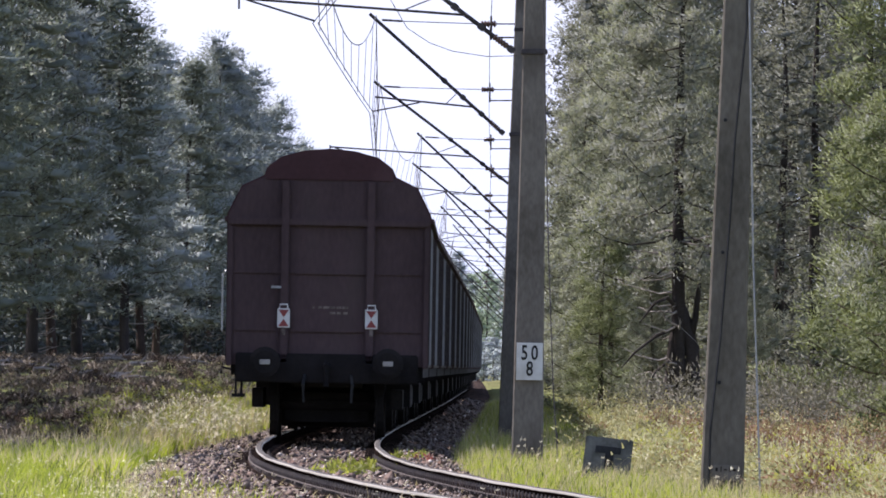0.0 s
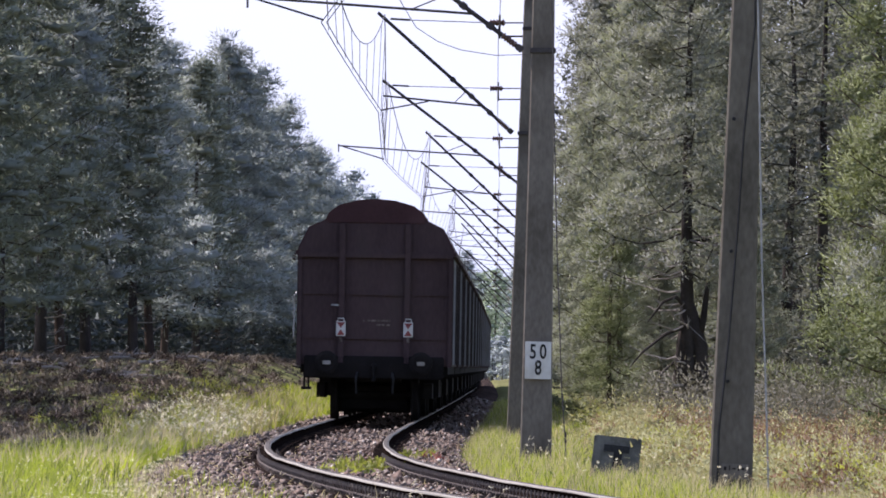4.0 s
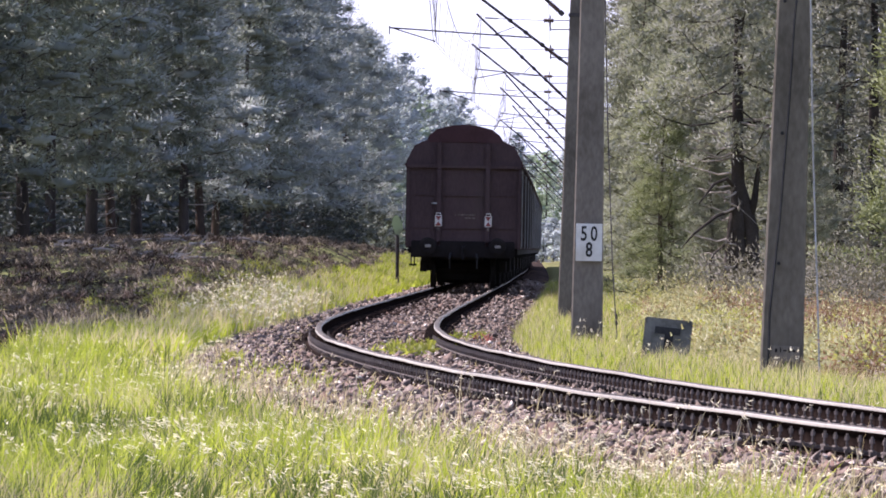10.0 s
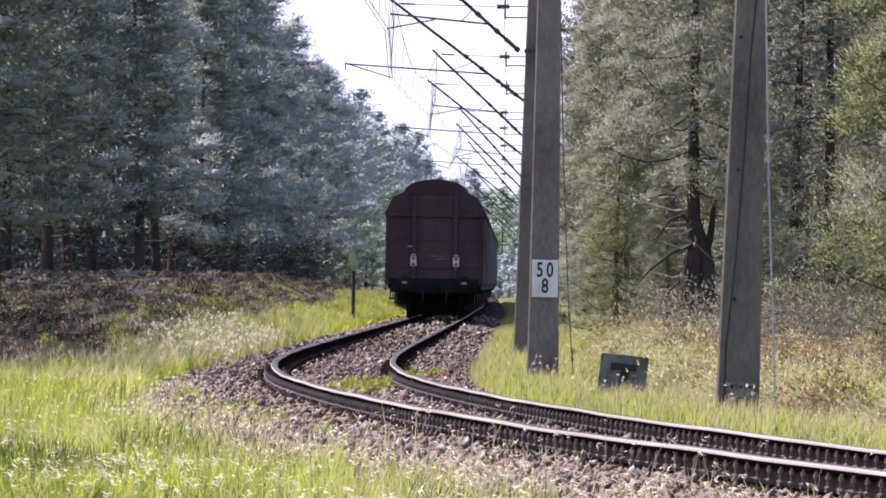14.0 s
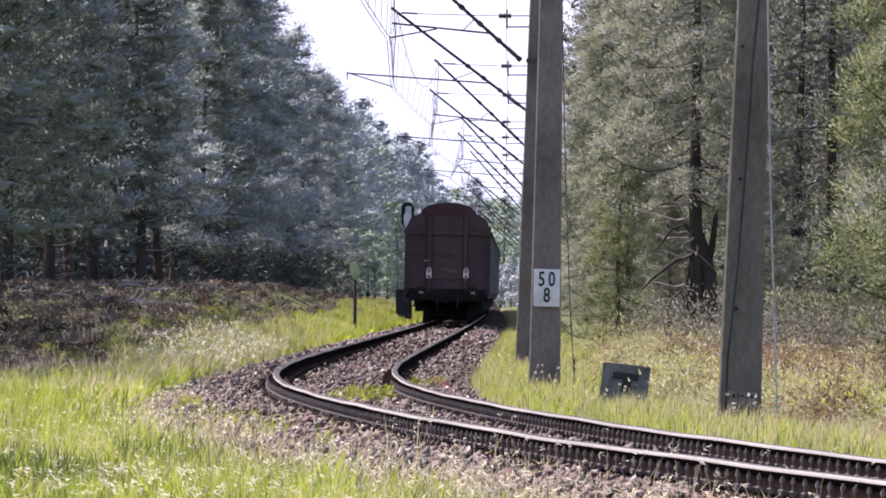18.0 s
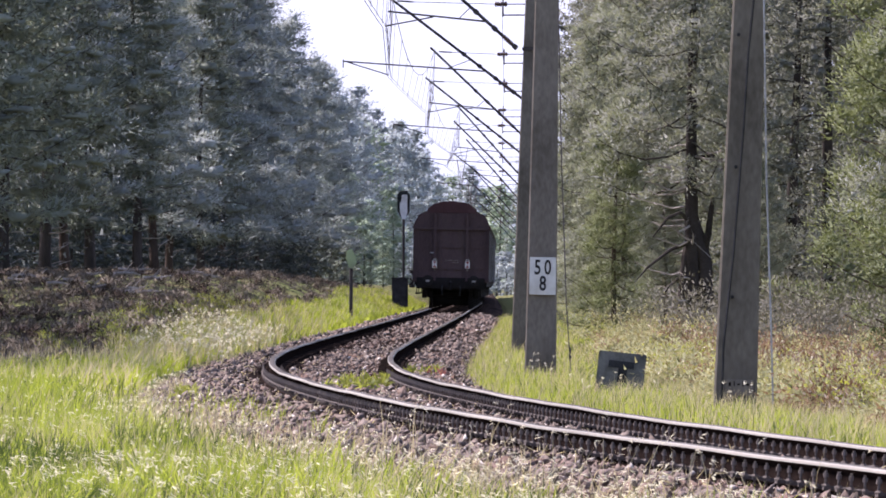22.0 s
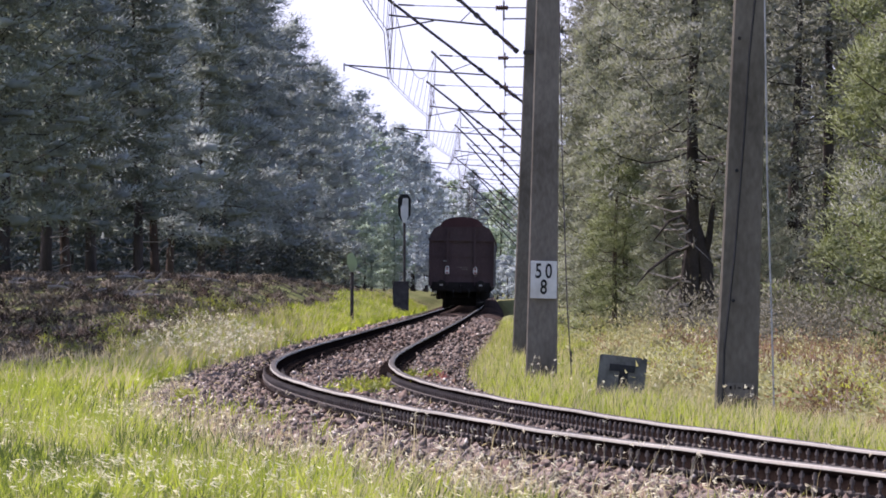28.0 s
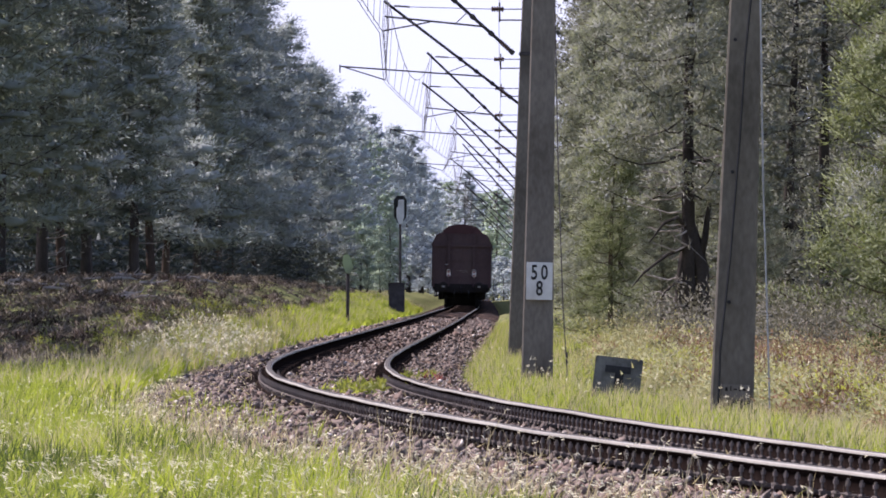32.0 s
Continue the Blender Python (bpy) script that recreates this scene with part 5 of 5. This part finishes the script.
    blades("dark_grass", "darker green blades in the grass round the masts", x[k] + 0.01, d[k], ground_z(x[k], d[k]) - 0.02, 0.19, 0.009, GRASS_DARK, 55, 0.3)
    k = rng.random(len(x)) < 0.28
    x2, d2, u2 = scatter(rng, 15000, 88, 185, 3.6, 7.6)
    near = (x2 < d2 * 0.041 + 0.4) & (rng.random(len(x2)) < 0.25 + 0.75 * patch(x2, d2, 3.7, 2.0))
    blades("withered_grass", "dull withered brown grass among the bracken", x2[near], d2[near], ground_z(x2[near], d2[near]) - 0.02, 0.21, 0.008, WITHERED, 54, 0.5)
    blades("verge_straw", "pale flowering grass round the masts", x[k], d[k], ground_z(x[k], d[k]) - 0.02, 0.26, 0.006, DRY, 46)
    feet = np.concatenate([[cx + rng.normal(0, 0.16, 9), cd + rng.normal(0, 1.2, 9)] for cx, cd in ((1.05, 146), (1.3, 147), (1.58, 122.4), (2.14, 122.2), (2.6, 105), (0.75, 199))], 1)
    tips = blades("flowering_grass", "white flowering grass at the feet of masts and board", feet[0], feet[1], ground_z(feet[0], feet[1]) - 0.02, 0.30, 0.006, DRY, 50, 0.25)
    v, f = tufts(rng, tips, np.tile((0.3, 0, 0.3), (len(tips), 1)), 4, 0.035, 0.011)
    thing("seed_heads", "white grass seed heads at the feet of masts", "grass", kind="stuff", data=raw_mesh("seed_heads", v, f, SEED))


def make_litter():
    """Dry stalks strewn over the ballast, and dead branches on the heath."""
    rng = np.random.default_rng(80)
    d = 1 / (1 / 54 + rng.random(3000) * (1 / 200 - 1 / 54))
    u = np.where(rng.random(3000) < 0.6, rng.uniform(-2.7, -0.9, 3000), rng.uniform(-0.6, 1.9, 3000))
    c = np.stack([centre(d) + u, d, bed_z(u, d) + 0.035], -1)
    v, f = tufts(rng, c, np.tile((0.2, 0, 0.15), (3000, 1)), 1, 0.09, 0.010)
    thing("stalk_litter", "dry stalks and leaf litter on the ballast", "litter", kind="stuff", data=raw_mesh("stalk_litter", v, f, DRY))
    for i in range(18):
        x, dd = rng.uniform(-11, -6.2), rng.uniform(240, 330)
        if x < -dd * 0.039:
            x = -dd * 0.03
        ln, w = rng.uniform(0.4, 0.8), rng.uniform(-0.5, 0.5)
        pts = [(ln * (t - 0.5), ln * (t - 0.5) * w, 0.02 + 0.06 * math.sin(3 * t + i) * t) for t in (0, 0.35, 0.7, 1.0)]
        log = thing("dead_branch", "pale dead branch lying on the heath", "branch", pose(float(x), float(dd), float(ground_z(x, dd)) + 0.13), "dead branches on the heath")
        part("stem", Geo().tube(pts, [0.06, 0.05, 0.04, 0.015], 6).mesh("stem", DEADWOOD), log)
        part("twig", Geo().tube([pts[1], (pts[1][0] + 0.2, pts[1][1], pts[1][2] + 0.22)], [0.02, 0.006], 5).mesh("twig", DEADWOOD), log)


def leafy(name, label, x, d, height, n, size, width, mat, seed, category="undergrowth"):
    """Low bushy growth: a few leafy clumps over each root."""
    rng = np.random.default_rng(seed)
    h = height * rng.uniform(0.5, 1.25, len(x))
    root = np.stack([x, d, ground_z(x, d) + h * 0.35], -1)
    c = np.repeat(root, 2, 0) + rng.normal(0, 1, (len(x) * 2, 3)) * np.repeat(h, 2)[:, None] * np.array([0.4, 0.8, 0.15])
    r = np.repeat(h, 2)[:, None] * rng.uniform(0.5, 1.0, (len(c), 3)) * np.array([0.85, 0.85, 0.6])
    v, f, soft = clumps(rng, c, r, n, size, width, 0.05)
    thing(name, label, category, kind="stuff", data=raw_mesh(name, v, f, mat, soft))


def make_undergrowth():
    rng = np.random.default_rng(60)
    x, d, u = scatter(rng, 2800, 94, 290, 3.2, 9.0)
    keep = (x < d * 0.041 + 0.4) & (u > 4.2 - 0.7 * smooth(160, 130, d)) & ((x > 3.2) | (d > 114))
    x, d, u = x[keep], d[keep], u[keep]
    p = patch(x, d, 2.2) + rng.normal(0, 0.06, len(x)) + 0.16 * smooth(5.0, 4.2, u) - 0.34 * smooth(4.7, 5.9, u)
    for name, label, sel, h, mat, seed in (("bracken", "yellow-green bracken and low shrubs before the wood", p > 0.5, 0.46, BRACKEN, 61),
                                           ("dead_bracken", "rust-brown dead bracken before the wood", (p < 0.47) & (p > 0.05), 0.36, RUST_FERN, 62),
                                           ("scrub", "dull dry scrub before the wood", (p < 0.05) | ((p > 0.47) & (p < 0.5)), 0.40, HEATHER, 65)):
        if name == "bracken":
            big = np.flatnonzero(sel)[::16]
            leafy("shrubs", "taller yellow-green shrubs among the bracken", x[big], d[big], np.full(len(big), 0.62), 170, 0.042, 0.019, WEED, 67)
        leafy(name, label, x[sel], d[sel], h * (0.35 + 1.3 * patch(x[sel], d[sel], 3.3, 1.0)), 84, 0.06, 0.025, mat, seed)
    for name, label, count, mat, seed in (("fern_mounds", "rust-brown mounds of dead bracken before the wood", 34, RUST_FERN, 69), ("fern_mounds", "green mounds of fern and bramble before the wood", 26, BRACKEN, 70)):
        own = np.random.default_rng(seed)
        md = own.uniform(112, 178, count)
        mu = own.uniform(4.7, 7.6, count) if mat is RUST_FERN else own.uniform(4.3, 6.6, count)
        spread = own.normal(0, 1, (2, count, 7))
        mx, md = (centre(md) + mu)[:, None] + 0.22 * spread[0], md[:, None] + 0.7 * spread[1]
        leafy(name, label, mx.ravel(), md.ravel(), np.repeat(own.uniform(0.3, 0.62, count), 7), 90, 0.05, 0.022, mat, seed)
    # pale flecks: white flowers, and bright sparkle of the leaves painted in
    v, f = tufts(rng, np.stack([x, d, ground_z(x, d) + rng.uniform(0.2, 0.5, len(x))], -1)[::22], np.tile((0.2, 0, 0.3), (len(x[::22]), 1)), 5, 0.05, 0.018)
    thing("seed_heads", "pale flecks for flowers and sunlit sparkle among the bracken", "undergrowth", kind="stuff", data=raw_mesh("seed_heads", v, f, SEED))
    x, d, u = scatter(rng, 420, 190, 262, 4.6, 10.5)
    keep = (x < d * 0.0405 + 0.4) & (u > 5.0 + 1.2 * smooth(230, 190, d))
    leafy("thicket", "grey-brown twiggy thicket under the wood's edge", x[keep], d[keep], 1.15, 80, 0.10, 0.03, THICKET, 68)
    x, d, u = scatter(rng, 6400, 112, 620, -14.0, -3.5)
    keep = (x > -d * 0.047 - 0.5) & (u < -3.1 - 0.8 * smooth(175, 150, d) - 0.6 * smooth(150, 120, d) - 0.6 * smooth(360, 480, d))
    x, d = x[keep], d[keep]
    p = patch(x, d, 1.1, 4.0) + rng.normal(0, 0.1, len(x))
    leafy("heather", "dark brown heather and scrub in the forest's shade", x[p < 0.62], d[p < 0.62], 0.24, 26, 0.10, 0.03, HEATHER, 63)
    leafy("heath_straw", "dull dry grass tufts among the heather", x[p > 0.62], d[p > 0.62], 0.2, 20, 0.11, 0.022, BARK_RED, 66)
    x, d, u = scatter(rng, 150, 170, 300, -4.9, -3.1)
    keep = patch(x, d, 2.0, 2.0) > 0.55
    leafy("yellow_weeds", "yellow-green tall weeds on the crest of the bank", x[keep], d[keep], 0.40, 50, 0.10, 0.018, WEED, 64)
    for cx, cd, r, n, lab in ((-0.90, 128, 0.45, 40, "yellow-green weed patch between the rails"), (-2.85, 121, 0.2, 12, "small green weed in the ballast"), (-0.35, 150, 0.25, 10, "small yellow weed in the ballast"), (-0.08, 149, 0.12, 5, "small red sorrel at the edge of the ballast")):
        xx = cx + rng.normal(0, r * 0.55, n)
        dd = cd + rng.normal(0, r * 6, n)
        v, f = tufts(rng, np.stack([xx, dd, bed_z(xx - centre(dd), dd) + rng.uniform(0.0, 0.09, n)], -1), np.tile((0, 0, 0.6), (n, 1)), 12, 0.10, 0.03)
        thing("weeds", lab, "weeds", kind="stuff", data=raw_mesh("weeds", v, f, SORREL if "sorrel" in lab else WEED))


make_meadow()
make_undergrowth()
make_litter()
motions()
